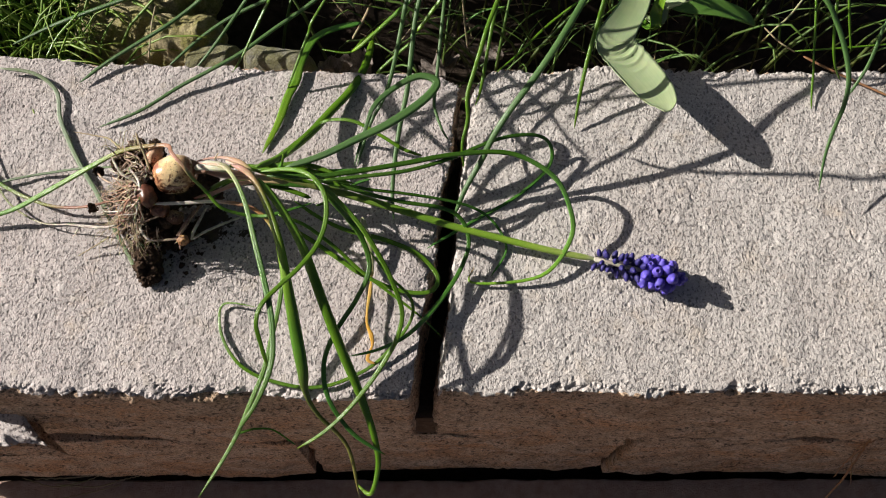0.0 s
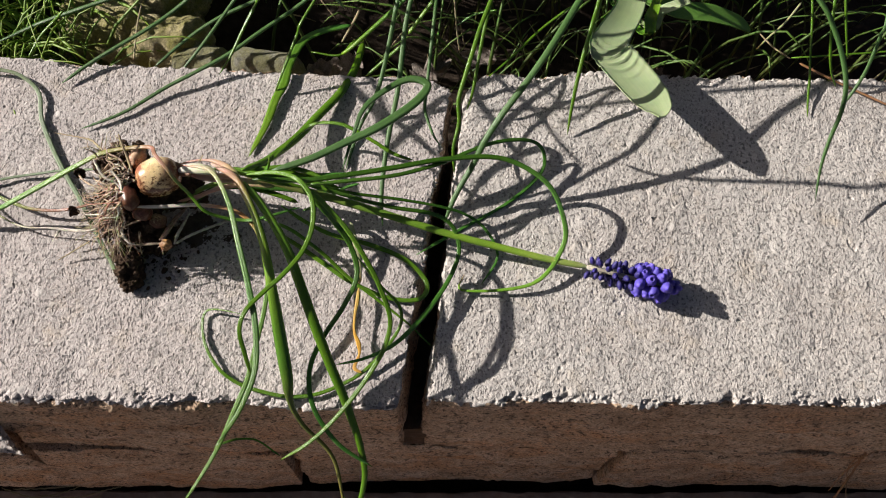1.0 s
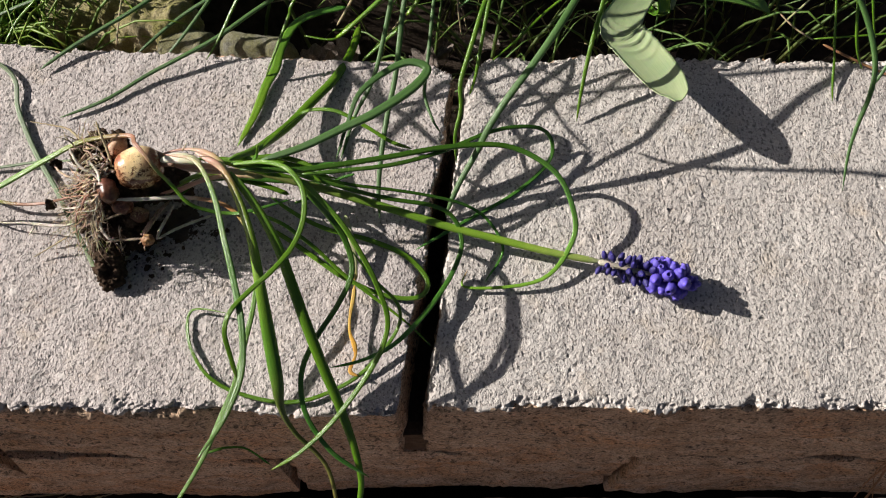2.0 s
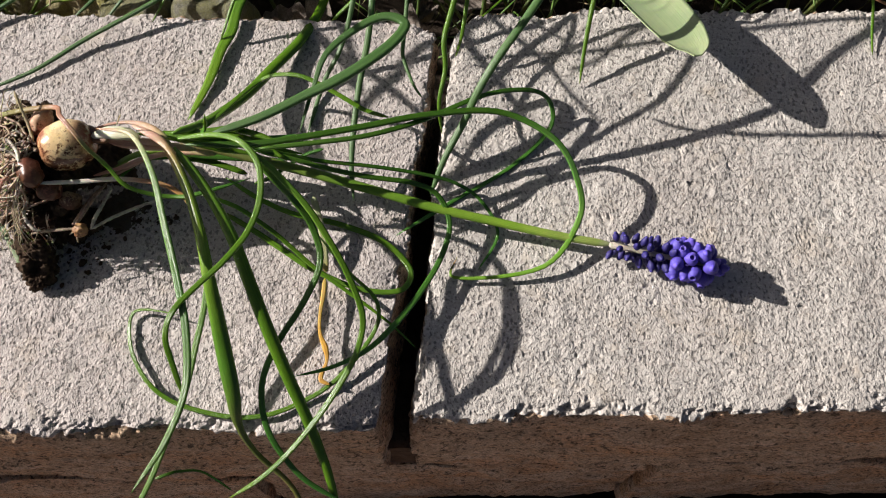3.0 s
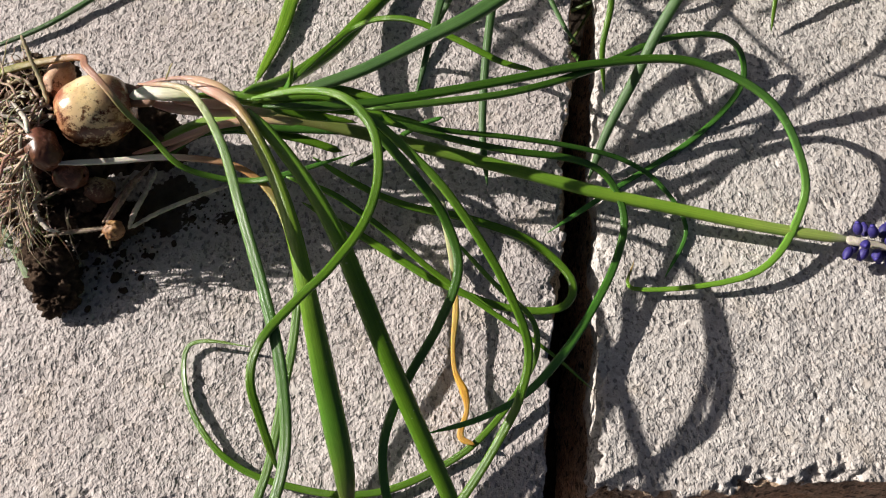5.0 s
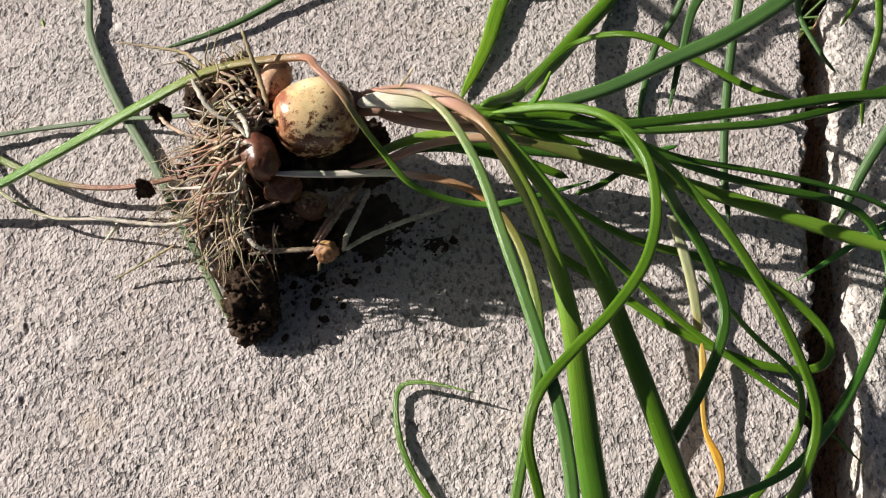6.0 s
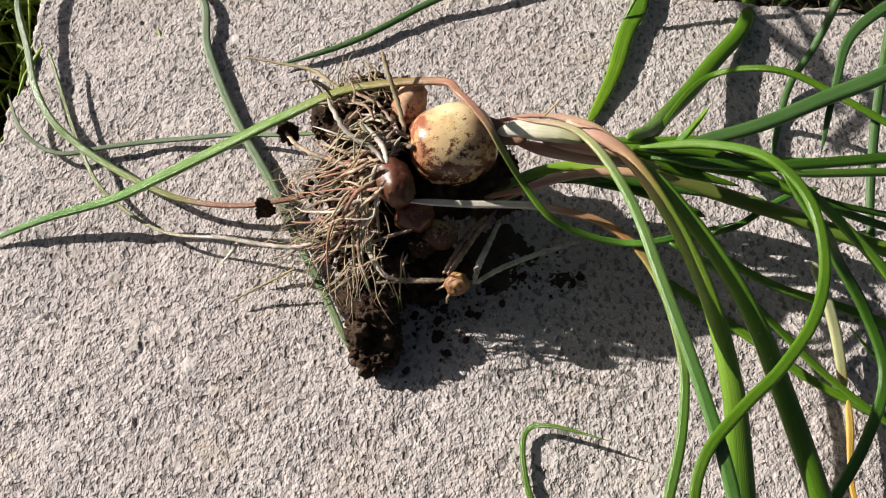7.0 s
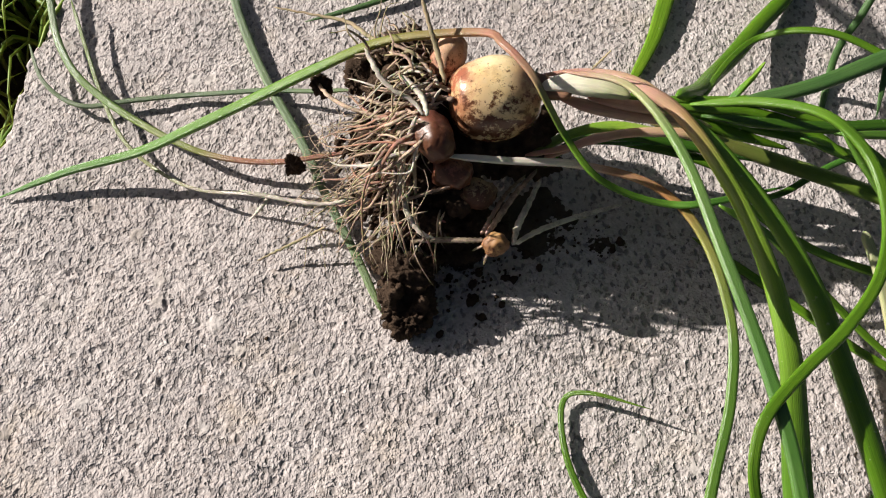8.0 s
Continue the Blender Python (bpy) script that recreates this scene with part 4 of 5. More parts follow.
add_root('white_root', [(-106.9, 195.0, 31.0), (-104.7, 192.1, 31.3), (-103.0, 189.1, 31.7), (-102.2, 185.0, 32.0)], [0.8, 1.2, 1.2, 0.8])
add_root('straw_root', [(-123.8, 202.4, 20.0), (-121.4, 198.3, 21.0), (-117.7, 194.8, 22.0), (-113.2, 192.2, 23.0), (-108.6, 189.5, 24.0)], [0.6, 0.9, 0.9, 0.8, 0.6])
add_root('straw_root', [(-103.0, 197.5, 26.0), (-100.2, 194.9, 28.0), (-98.0, 192.1, 30.0)], [0.8, 1.0, 0.9])
add_root('straw_root', [(-115.4, 195.6, 24.0), (-110.6, 192.1, 26.0), (-106.7, 188.0, 28.0), (-101.8, 184.7, 30.0)], [0.6, 0.9, 1.0, 0.8])
add_root('root', [(-117.1, 206.2, 31.0), (-114.0, 204.9, 29.0), (-112.4, 202.2, 27.0)], [0.4, 0.6, 0.6])
add_root('root', [(-110.7, 207.7, 28.0), (-108.3, 204.3, 28.7), (-103.9, 200.9, 29.3), (-100.7, 195.0, 30.0)], [0.5, 0.7, 0.8, 0.7])
add_root('root', [(-103.0, 193.6, 25.0), (-99.7, 192.0, 28.0), (-97.5, 189.4, 31.0)], [0.8, 1.2, 1.2])
add_root('dry', [(-72.3, 194.0, 33.0), (-71.0, 194.0, 35.5), (-69.5, 194.3, 38.0)], [0.5, 0.45, 0.3])

rng = random.Random(7)


def wild_root(start, heading, length, low, width, kinks=5):
    """A root that leaves its bulb level, bends gently and sinks to the height `low` (mm)."""
    pts = [Vector(start)]
    a, sway = heading, rng.uniform(-0.22, 0.22)
    for k in range(kinks):
        a += sway + rng.uniform(-0.55, 0.55)
        f = (k + 1) / kinks
        z = start[2] + (low - start[2]) * f ** 1.4 + rng.uniform(-0.9, 0.9)
        pts.append(Vector((pts[-1].x + math.cos(a) * length / kinks, pts[-1].y + math.sin(a) * length / kinks, max(0.8, z))))
        a += 0.9 * rng.choice((-1, 1)) * (rng.random() < 0.14)
    return [tuple(p) for p in pts], [width, width * 0.9, width * 0.7, width * 0.5, width * 0.25]


# root fans: crown (mm), how far it spreads, headings (degrees), lengths, end heights, widths, count
FANS = (
    ((-100.5, 191.5, 30.0), (1.5, 3.5, 2.0), (120, 205), (8, 21), (10, 27), (0.4, 0.95), 26, ("white_root", "straw_root", "root")),
    ((-104.5, 195.5, 31.0), (3.0, 4.0, 2.0), (115, 200), (7, 17), (14, 29), (0.35, 0.8), 20, ("straw_root", "white_root", "root", "dry")),
    ((-104.5, 184.5, 28.0), (2.0, 3.5, 3.0), (138, 238), (8, 24), (3, 24), (0.4, 1.05), 44, ("root", "straw_root", "red_root", "straw_root", "white_root")),
    ((-107.5, 182.0, 19.0), (3.0, 3.0, 3.0), (150, 262), (7, 18), (1, 14), (0.4, 0.95), 30, ("red_root", "root", "straw_root")),
    ((-104.0, 173.5, 14.0), (5.0, 3.5, 3.0), (150, 290), (4, 10), (2, 12), (0.3, 0.6), 16, ("red_root", "straw_root")),
    ((-107.0, 204.5, 26.0), (6.0, 3.0, 2.5), (92, 178), (5, 14), (18, 31), (0.3, 0.7), 22, ("dry", "straw_root", "root")),
)
for crown, spread, heads, lengths, lows, thick, count, mats in FANS:
    for k in range(count):
        at = [c + rng.uniform(-d, d) for c, d in zip(crown, spread)]
        pts, w = wild_root(at, radians(rng.uniform(*heads)), rng.uniform(*lengths), rng.uniform(*lows), rng.uniform(*thick))
        part("root", blade_mesh("root", pts, w, M[mats[k % len(mats)]], depth=0.5, channel=0.0, n=14, ring=6), plant)


def joined(name, pieces, mat, n=9, ring=4):
    """Many fine strands as one mesh."""
    verts, faces, uv = [], [], []
    for pts, w in pieces:
        me = blade_mesh("strand", pts, w, mat, depth=0.5, channel=0.0, n=n, ring=ring)
        off = len(verts)
        verts += [v.co.copy() for v in me.vertices]
        faces += [tuple(off + i for i in p.vertices) for p in me.polygons]
        uv += [(0.3, (i // ring) / (n - 1)) for i in range(len(me.vertices))]
        bpy.data.meshes.remove(me)
    return mesh_from(name, verts, faces, [mat], uv=uv)


hairs = []
for k in range(150):
    f = rng.random()
    x, y = -102 - 22 * f, rng.uniform(168, 208) if f < 0.55 else rng.uniform(176, 200)
    z = 27 - 20 * f + rng.uniform(-4, 2)
    hairs.append(wild_root((x, y, z), math.pi + (188 - y) * 0.05 + rng.uniform(-0.9, 0.9), rng.uniform(4, 13), max(1, z - rng.uniform(0, 10)), rng.uniform(0.14, 0.34), 4))
fine = part("root_tangle", joined("root_tangle", hairs, M["straw_root"]), plant, "tangle of fine tan roots")
fine["kind"] = "stuff"

# dark soil held by the roots


def add_soil_clod(sd, at, s):
    s = s / 1000
    part("soil_clod", ball("soil_clod", at, (s, s * 0.85, s * 0.8), M["clod"], s * 0.46, 1.1 / s, (0.7, 0.5, 0.1), 64, 80, sd), plant)


CLODS = (
    (-111.3, 205.3, 20.0, 5.0), (-106.6, 208.8, 21.0, 4.5), (-99.0, 209.3, 22.0, 3.6), (-115.2, 206.2, 17.0, 3.6),
    (-109.0, 199.6, 19.0, 6.0), (-103.2, 196.0, 20.0, 6.5), (-106.9, 190.5, 16.0, 6.5), (-111.9, 194.5, 12.0, 5.5),
    (-102.5, 183.6, 14.0, 6.0), (-108.4, 184.7, 10.0, 5.5), (-97.9, 182.1, 14.0, 5.5), (-100.4, 178.4, 9.0, 5.5),
    (-103.9, 176.4, 8.0, 5.0), (-95.8, 177.2, 6.0, 5.0), (-89.9, 178.0, 4.0, 4.0), (-108.6, 171.2, 6.0, 4.2),
    (-107.0, 166.6, 5.0, 4.6), (-109.8, 168.5, 5.0, 3.6), (-107.5, 161.9, 4.5, 4.6), (-104.0, 161.3, 4.0, 3.2),
    (-106.3, 157.6, 3.0, 3.6), (-96.9, 173.2, 3.0, 4.0), (-91.2, 174.6, 3.0, 4.0), (-90.7, 191.1, 12.0, 6.5),
    (-84.7, 191.6, 11.0, 6.0), (-80.9, 195.7, 11.0, 5.0), (-95.5, 188.8, 16.0, 6.0), (-93.0, 197.0, 12.0, 7.0), (-86.0, 197.0, 11.0, 6.5), (-101.0, 200.0, 15.0, 7.0), (-97.0, 193.0, 13.0, 7.0),
    (-80.0, 192.5, 7.0, 5.0), (-93.0, 203.0, 13.0, 6.0), (-99.0, 206.0, 17.0, 5.6), (-86.0, 200.0, 9.0, 6.0), (-104.0, 207.0, 19.0, 5.0), (-123.0, 202.0, 19.5, 1.7),
    (-121.8, 200.8, 18.8, 1.3), (-130.0, 192.0, 6.2, 1.8), (-128.8, 191.6, 5.6, 1.3))
for k, (x, y, z, size) in enumerate(CLODS):
    add_soil_clod(k, (x / 1000, y / 1000, z / 1000), size)

lumps = []
for k in range(420):
    x, y = rng.uniform(-122, -101), rng.uniform(155, 208)
    if (x + 106) ** 2 / 240 + (y - 182) ** 2 / 640 < 1.0 and x > -122.5 + (192 - y) * 0.444:
        lumps.append((x / 1000, y / 1000, rng.uniform(0.001, 0.004 if y < 173 else 0.015), rng.uniform(0.0003, 0.0011)))
for cx, cy, sx, sy, count in ((-93, 169, 6.0, 4.5, 130), (-67.5, 175.2, 3.0, 2.0, 60), (-78, 178, 6.0, 3.0, 90)):
    for k in range(count):
        lumps.append((rng.gauss(cx, sx) / 1000, rng.gauss(cy, sy) / 1000, 0.0003, rng.uniform(0.00015, 0.00045) if rng.random() < 0.94 else 0.0010))
verts, faces = [], []
for k, (x, y, z, s) in enumerate(lumps):
    me = ball("lump", (x, y, z), (s, s * 0.8, s * 0.7), M["clod"], s * 0.5, 0.9 / s, (1, k % 3, 0.3), 6, 8, k)
    off = len(verts)
    verts += [v.co.copy() for v in me.vertices]
    faces += [tuple(off + i for i in p.vertices) for p in me.polygons]
    bpy.data.meshes.remove(me)
part("loose_soil", mesh_from("loose_soil", verts, faces, [M["clod"]]), plant, "dark crumbs caught among the roots")["kind"] = "stuff"


def soil_shade_film(spots, step=0.00035):
    """Soil stain and added shade on the block: a low ragged sheet that sinks into the grain at its border."""
    x0, x1, y0, y1 = -0.092, -0.050, 0.166, 0.194
    xs, ys = np.arange(x0, x1, step), np.arange(y0, y1, step)
    gx, gy = np.meshgrid(xs, ys, indexing="ij")
    p = np.column_stack([gx.ravel(), gy.ravel(), np.zeros(gx.size)])
    body = np.full(len(p), -1.0)
    for cx, cy, rx, ry in spots:
        body = np.maximum(body, 1 - np.hypot((p[:, 0] * 1000 - cx) / rx, (p[:, 1] * 1000 - cy) / ry))
    body = body + 0.22 * vnoise(p, 260, 61) + 0.14 * vnoise(p, 900, 62)
    z = np.clip(0.0022 * body, -0.0016, 0.0005) + 0.00010 * vnoise(p, 2600, 64)
    keep = (z > -0.0007).reshape(gx.shape)
    n = len(ys)
    faces = [(i * n + j, (i + 1) * n + j, (i + 1) * n + j + 1, i * n + j + 1) for i in range(len(xs) - 1) for j in range(n - 1) if keep[i:i + 2, j:j + 2].any()]
    return mesh_from("soil_shade_sheet", np.column_stack([p[:, :2], z]), faces, [M["soil_shade"]])


# The first spot deepens the shade by colour; the second is the soil stain.
tagged(new("soil_shade_sheet", soil_shade_film(((-79, 180.5, 8.5, 7.5), (-67.0, 175, 3.4, 2.2)))), "dark soil stain on the block, with a sheet that deepens the shade under the bulb", "soil", kind="stuff")

# ---- the flower head ----
AXIS_A, AXIS_B = Vector((0.0800, 0.1432, 0.0052)), Vector((0.1165, 0.1280, 0.0068))
head = part("flower_head", blade_mesh("flower_head", [tuple(1000 * AXIS_A.lerp(AXIS_B, s)) for s in (0, 0.3, 0.6, 0.95)], [2.5, 2.0, 1.5, 0.8], M["white_root"], depth=0.5, channel=0.0), plant, "dense spike of violet-blue bells")


def bell_mesh(name, length, width, mat, open_mouth):
    prof = [(0.0, 0.10), (0.06, 0.45), (0.2, 0.80), (0.4, 0.98), (0.58, 1.0), (0.75, 0.86), (0.88, 0.60), (0.95, 0.44), (1.0, 0.50)]
    if open_mouth:
        prof += [(0.985, 0.34), (0.80, 0.26)]
    seg, verts, uv, faces = 12, [], [], []
    for i, (x, r) in enumerate(prof):
        for j in range(seg):
            th = 2 * math.pi * j / seg
            rr = r * (1 + 0.05 * math.cos(3 * th)) * width / 2
            verts.append((rr * math.cos(th), rr * math.sin(th), x * length))
            uv.append((j / seg, min(1.0, x) if i < 9 else 0.1))
    for i in range(len(prof) - 1):
        for j in range(seg):
            k = (j + 1) % seg
            faces.append((i * seg + j, i * seg + k, (i + 1) * seg + k, (i + 1) * seg + j))
    faces += [tuple(range(seg - 1, -1, -1)), tuple((len(prof) - 1) * seg + j for j in range(seg))]
    return mesh_from(name, verts, faces, [mat], uv=uv)


BELLS = {"young": bell_mesh("bell", 0.0036, 0.0032, M["bell"], False), "full": bell_mesh("bell", 0.0046, 0.0040, M["bell"], False), "open": bell_mesh("bell", 0.0048, 0.0040, M["bell"], True), "old": bell_mesh("bell_dark", 0.0046, 0.0028, M["bell_dark"], False)}
axis = (AXIS_B - AXIS_A).normalized()
e1 = axis.cross(Vector((0, 0, 1))).normalized()
e2 = e1.cross(axis)
frng = random.Random(3)
COUNT = 68
for k in range(COUNT):
    s = 0.05 + 0.90 * (k / (COUNT - 1)) ** 0.86
    th = k * 2.399963 + frng.uniform(-0.25, 0.25)
    radial = e1 * math.cos(th) + e2 * math.sin(th)
    kind = "old" if s < 0.46 + 0.12 * frng.random() else ("full" if s < 0.88 else "young")
    ring_r = {"old": 0.0016 + 0.0012 * s, "full": 0.0022, "young": 0.0006}[kind]
    if radial.z < -0.2:
        ring_r *= 0.5
    lean = {"old": -0.15 + 0.5 * frng.random() - 0.4 * (s < 0.2), "full": 0.25 * frng.uniform(-1, 1), "young": 0.5 + 2.2 * (s - 0.88) / 0.12}[kind]
    way = (radial + axis * lean).normalized()
    at = AXIS_A.lerp(AXIS_B, s) + radial * ring_r
    size = 1.04 * {"old": 0.74 + 0.42 * s, "full": 1.0 + 0.22 * frng.random(), "young": 1.05 - 0.2 * frng.random()}[kind]
    if at.z + way.z * 0.005 * size < 0.0012:
        way.z = (0.0014 - at.z) / (0.005 * size)
        way.normalize()
    bell = part("bell", BELLS["open" if kind == "full" and k % 5 == 0 else kind], head)
    bell.matrix_basis = Matrix.Translation(at) @ way.to_track_quat("Z", "X").to_matrix().to_4x4() @ Matrix.Scale(size, 4)
    bell.matrix_parent_inverse = head.matrix_world.inverted()

# ---- growing plants behind the wall ----
clump = thing("garden_clump", (0.05, 0.34, -0.055), "clump of growing tubular blue-green leaves leaning over the blocks", "plant")


def garden_leaf(mat, points, widths):
    """A leaf that rises from the bed, arches and comes down over the blocks; the points run from the arch to the tip."""
    p0, p1 = np.array(points[0]), np.array(points[1])
    d = p0 - p1
    d = d / np.linalg.norm(d[:2])
    pre = [p0 + d * 95 + (0, 0, -95 * d[2] - 50 - p0[2]), p0 + d * 80 + (0, 0, -80 * d[2] - 12), p0 + d * 42 + (0, 0, -42 * d[2] + 8)]
    part("leaf", blade_mesh("leaf", [tuple(q) for q in pre] + points, [widths[0]] * 2 + list(widths), M[mat], depth=0.48, channel=0.04), clump)


garden_leaf("blue", [(90.7, 247.5, 48.1), (74.5, 226.9, 43.4), (62.4, 214.3, 37.3), (51.5, 204.4, 30.6), (44.0, 197.0, 23.6), (38.2, 189.9, 16.2), (30.2, 180.5, 8.8), (23.9, 170.7, 1.3)], [2.95, 2.95, 2.87, 2.71, 2.46, 1.8])
garden_leaf("green", [(54.4, 255.8, 42.6), (47.1, 241.5, 40.5), (42.3, 230.6, 37.9), (38.5, 222.5, 34.5), (34.8, 214.0, 30.3), (34.0, 205.6, 25.5), (30.8, 197.0, 19.4), (30.6, 188.7, 12.3)], [1.97, 1.97, 1.89, 1.64, 1.15])
garden_leaf("blue", [(21.1, 266.6, 33.9), (16.8, 254.0, 29.1), (13.6, 240.1, 24.5), (10.1, 225.9, 20.0), (5.2, 210.9, 16.0), (1.4, 196.9, 12.2), (-1.3, 183.6, 8.6), (-2.2, 171.1, 5.2)], [1.97, 2.3, 2.21, 2.05, 1.48])
garden_leaf("blue", [(15.6, 267.9, 33.0), (11.5, 257.1, 25.9), (7.6, 246.8, 18.9), (3.7, 237.9, 12.3), (-0.9, 230.6, 6.5), (-7.5, 221.9, 2.0), (-15.7, 201.9, -0.2)], [1.97, 1.97, 1.8, 1.48])
garden_leaf("green", [(104.0, 258.4, 32.7), (99.9, 249.0, 26.3), (95.6, 239.2, 20.0), (91.7, 229.3, 13.8), (88.2, 218.9, 7.6), (85.2, 208.5, 1.5)], [1.8, 1.97, 1.8, 0.98])
garden_leaf("blue", [(191.0, 235.1, 49.6), (196.7, 224.4, 43.9), (199.8, 213.0, 38.2), (200.4, 201.8, 32.6), (197.9, 192.7, 27.1), (192.5, 183.4, 21.8), (187.5, 172.9, 16.5), (182.9, 159.2, 11.3)], [2.46, 2.46, 2.13, 1.64, 0.82])
garden_leaf("blue", [(222.9, 228.1, 42.5), (220.9, 223.0, 37.0), (218.8, 217.7, 31.5), (216.3, 212.6, 26.1), (212.6, 207.8, 20.8), (208.6, 203.5, 15.5)], [1.64, 1.64, 1.31])
garden_leaf("green", [(205.0, 230.7, 6.0), (203.4, 223.8, 4.3), (201.2, 216.3, 2.6), (198.4, 206.2, 1.2)], [1.15, 1.31, 0.82])
garden_leaf("blue", [(-30.2, 283.5, 12.0), (-47.2, 273.7, 9.5), (-62.8, 264.3, 7.0), (-78.4, 257.2, 5.0), (-92.3, 251.4, 3.2), (-111.0, 241.0, 2.0), (-129.9, 234.9, 1.0)], [1.97, 1.97, 1.8, 1.31])
garden_leaf("blue", [(-87.4, 289.1, 8.8), (-100.2, 281.2, 7.0), (-113.5, 274.4, 5.3), (-126.4, 267.4, 3.6), (-138.6, 259.4, 1.8)], [1.97, 1.97, 1.48])
garden_leaf("green", [(-26.1, 268.6, 24.2), (-30.7, 262.8, 18.7), (-35.1, 256.8, 13.2), (-39.5, 250.6, 7.7), (-43.9, 244.3, 2.2)], [1.31, 1.39, 0.82])
garden_leaf("blue", [(23.3, 227.7, 22.2), (21.2, 218.4, 21.1), (21.2, 214.4, 20.1), (23.1, 204.6, 19.6), (25.4, 199.5, 18.8)], [1.48, 1.31, 0.66])

part("leaf", blade_mesh("leaf", [(-6.2, 276.9, 4.0), (-18.6, 275.2, 4.0), (-28.8, 270.9, 3.4), (-36.0, 259.7, 2.8), (-39.3, 248.6, 2.5), (-43.6, 240.9, 2.3), (-49.1, 227.1, 2.0), (-57.1, 212.9, 1.2)], [3.0, 3.6, 4.0, 4.2, 3.8, 1.8], M["lime"], depth=0.30, channel=0.2), clump, "lime green leaf with a ribbed face")


# Leaves added out of view, placed only by the shadows they cast on the blocks.
def add_unseen_leaf(pts, w):
    garden_leaf("blue", pts, w)


add_unseen_leaf([(-69.4, 299.2, 66.0), (-54.1, 277.6, 66.0), (-44.3, 258.2, 66.0), (-36.3, 245.5, 66.0)], [2.0, 1.9, 1.6, 1.2])
add_unseen_leaf([(55.3, 282.5, 70.0), (19.1, 281.4, 69.2), (-15.3, 280.2, 68.4), (-32.8, 279.2, 67.6), (-58.1, 279.8, 66.8), (-83.1, 280.3, 66.0)], [2.0, 2.0, 1.9, 1.8, 1.6, 1.2])
add_unseen_leaf([(-13.3, 284.8, 66.0), (-30.4, 274.9, 66.0), (-44.9, 269.2, 66.0)], [1.8, 1.8, 1.4])
add_unseen_leaf([(-79.5, 289.9, 66.0), (-71.4, 269.8, 66.0), (-63.0, 249.5, 66.0)], [2.6, 2.6, 2.2])
add_unseen_leaf([(-59.3, 302.2, 66.0), (-49.3, 289.6, 66.0), (-38.6, 279.5, 66.0)], [1.6, 1.6, 1.4])
add_unseen_leaf([(-137.5, 303.8, 66.0), (-131.9, 293.7, 66.0), (-125.5, 283.7, 66.0), (-122.6, 269.8, 66.0)], [3.4, 3.6, 3.6, 3.0])
add_unseen_leaf([(-96.7, 287.5, 66.0), (-106.8, 277.6, 66.0), (-118.4, 268.4, 66.0), (-127.8, 258.6, 66.0)], [3.0, 3.2, 3.0, 2.6])
add_unseen_leaf([(-122.3, 284.9, 66.0), (-113.5, 274.1, 66.0), (-107.4, 266.5, 66.0), (-100.8, 257.7, 66.0)], [2.4, 2.6, 2.6, 2.2])
# One more unseen leaf, added for the long thin shadow on the right block.
garden_leaf("blue", [(30.0, 250.4, 100.0), (18.9, 246.4, 90.0), (-0.4, 243.7, 80.0), (-11.4, 241.4, 70.0), (-8.7, 241.6, 60.0)], [2.6, 2.6, 2.4, 2.0, 1.4])

# shorter blades, stubs and stems of the same clump along the edge of the wall


def add_leaf(mat, pts, w):
    part("leaf", blade_mesh("leaf", pts, w, M[mat], depth=0.48, channel=0.04), clump)


add_leaf('blue', [(-107.2, 303.3, 8.0), (-123.5, 300.4, 5.0), (-142.4, 296.8, 2.0), (-156.3, 294.0, -1.0), (-172.5, 288.9, -4.0)], [2.2, 2.2, 2.0, 1.2])
add_leaf('green', [(-136.1, 291.4, 12.0), (-141.8, 290.5, 6.7), (-149.9, 286.4, 1.3), (-156.6, 279.6, -4.0)], [1.4, 1.4, 0.9])
add_leaf('blue', [(-44.6, 295.5, 8.0), (-50.5, 295.0, 4.5), (-68.5, 289.3, 1.0), (-83.9, 281.4, -2.5), (-99.9, 269.5, -6.0)], [2.0, 2.0, 1.8, 1.4])
add_leaf('blue', [(-55.8, 294.9, 12.0), (-60.4, 291.1, 8.7), (-70.2, 278.8, 5.5), (-78.9, 269.3, 2.2), (-85.8, 263.3, -1.0)], [1.7, 1.7, 1.6, 1.0])
add_leaf('green', [(-45.0, 279.5, 28.0), (-47.7, 280.0, 21.2), (-54.7, 271.9, 14.5), (-61.6, 263.6, 7.7), (-68.6, 257.6, 1.0)], [1.4, 1.5, 1.4, 0.7])
add_leaf('lime', [(20.0, 276.0, 22.0), (14.6, 274.5, 17.0), (3.5, 268.0, 12.0), (-7.2, 262.1, 7.0), (-12.5, 262.1, 2.0)], [2.0, 2.2, 2.0, 1.8])
add_leaf('green', [(16.1, 260.2, 8.0), (7.8, 256.8, 3.0), (-1.8, 251.8, -2.0)], [1.6, 1.7, 1.4])
add_leaf('lime', [(33.8, 273.5, 26.0), (31.6, 273.1, 21.3), (25.7, 268.5, 16.7), (19.1, 263.0, 12.0)], [1.9, 1.9, 1.8])
add_leaf('deep', [(63.0, 275.7, 8.0), (52.9, 278.0, 3.0), (44.1, 276.1, -2.0)], [1.0, 1.2, 0.8])
add_leaf('dry', [(43.6, 285.2, 10.0), (43.6, 273.2, 1.0), (44.4, 265.3, -8.0)], [0.8, 0.9, 0.6])
add_leaf('green', [(56.2, 263.0, 36.0), (52.6, 254.0, 27.7), (48.5, 242.3, 19.5), (44.1, 228.9, 11.2), (41.6, 225.5, 3.0)], [1.7, 1.7, 1.5, 0.8])
add_leaf('green', [(98.8, 275.7, 6.0), (82.3, 265.5, 3.3), (67.0, 253.4, 0.7), (53.1, 244.0, -2.0)], [1.2, 1.3, 0.8])
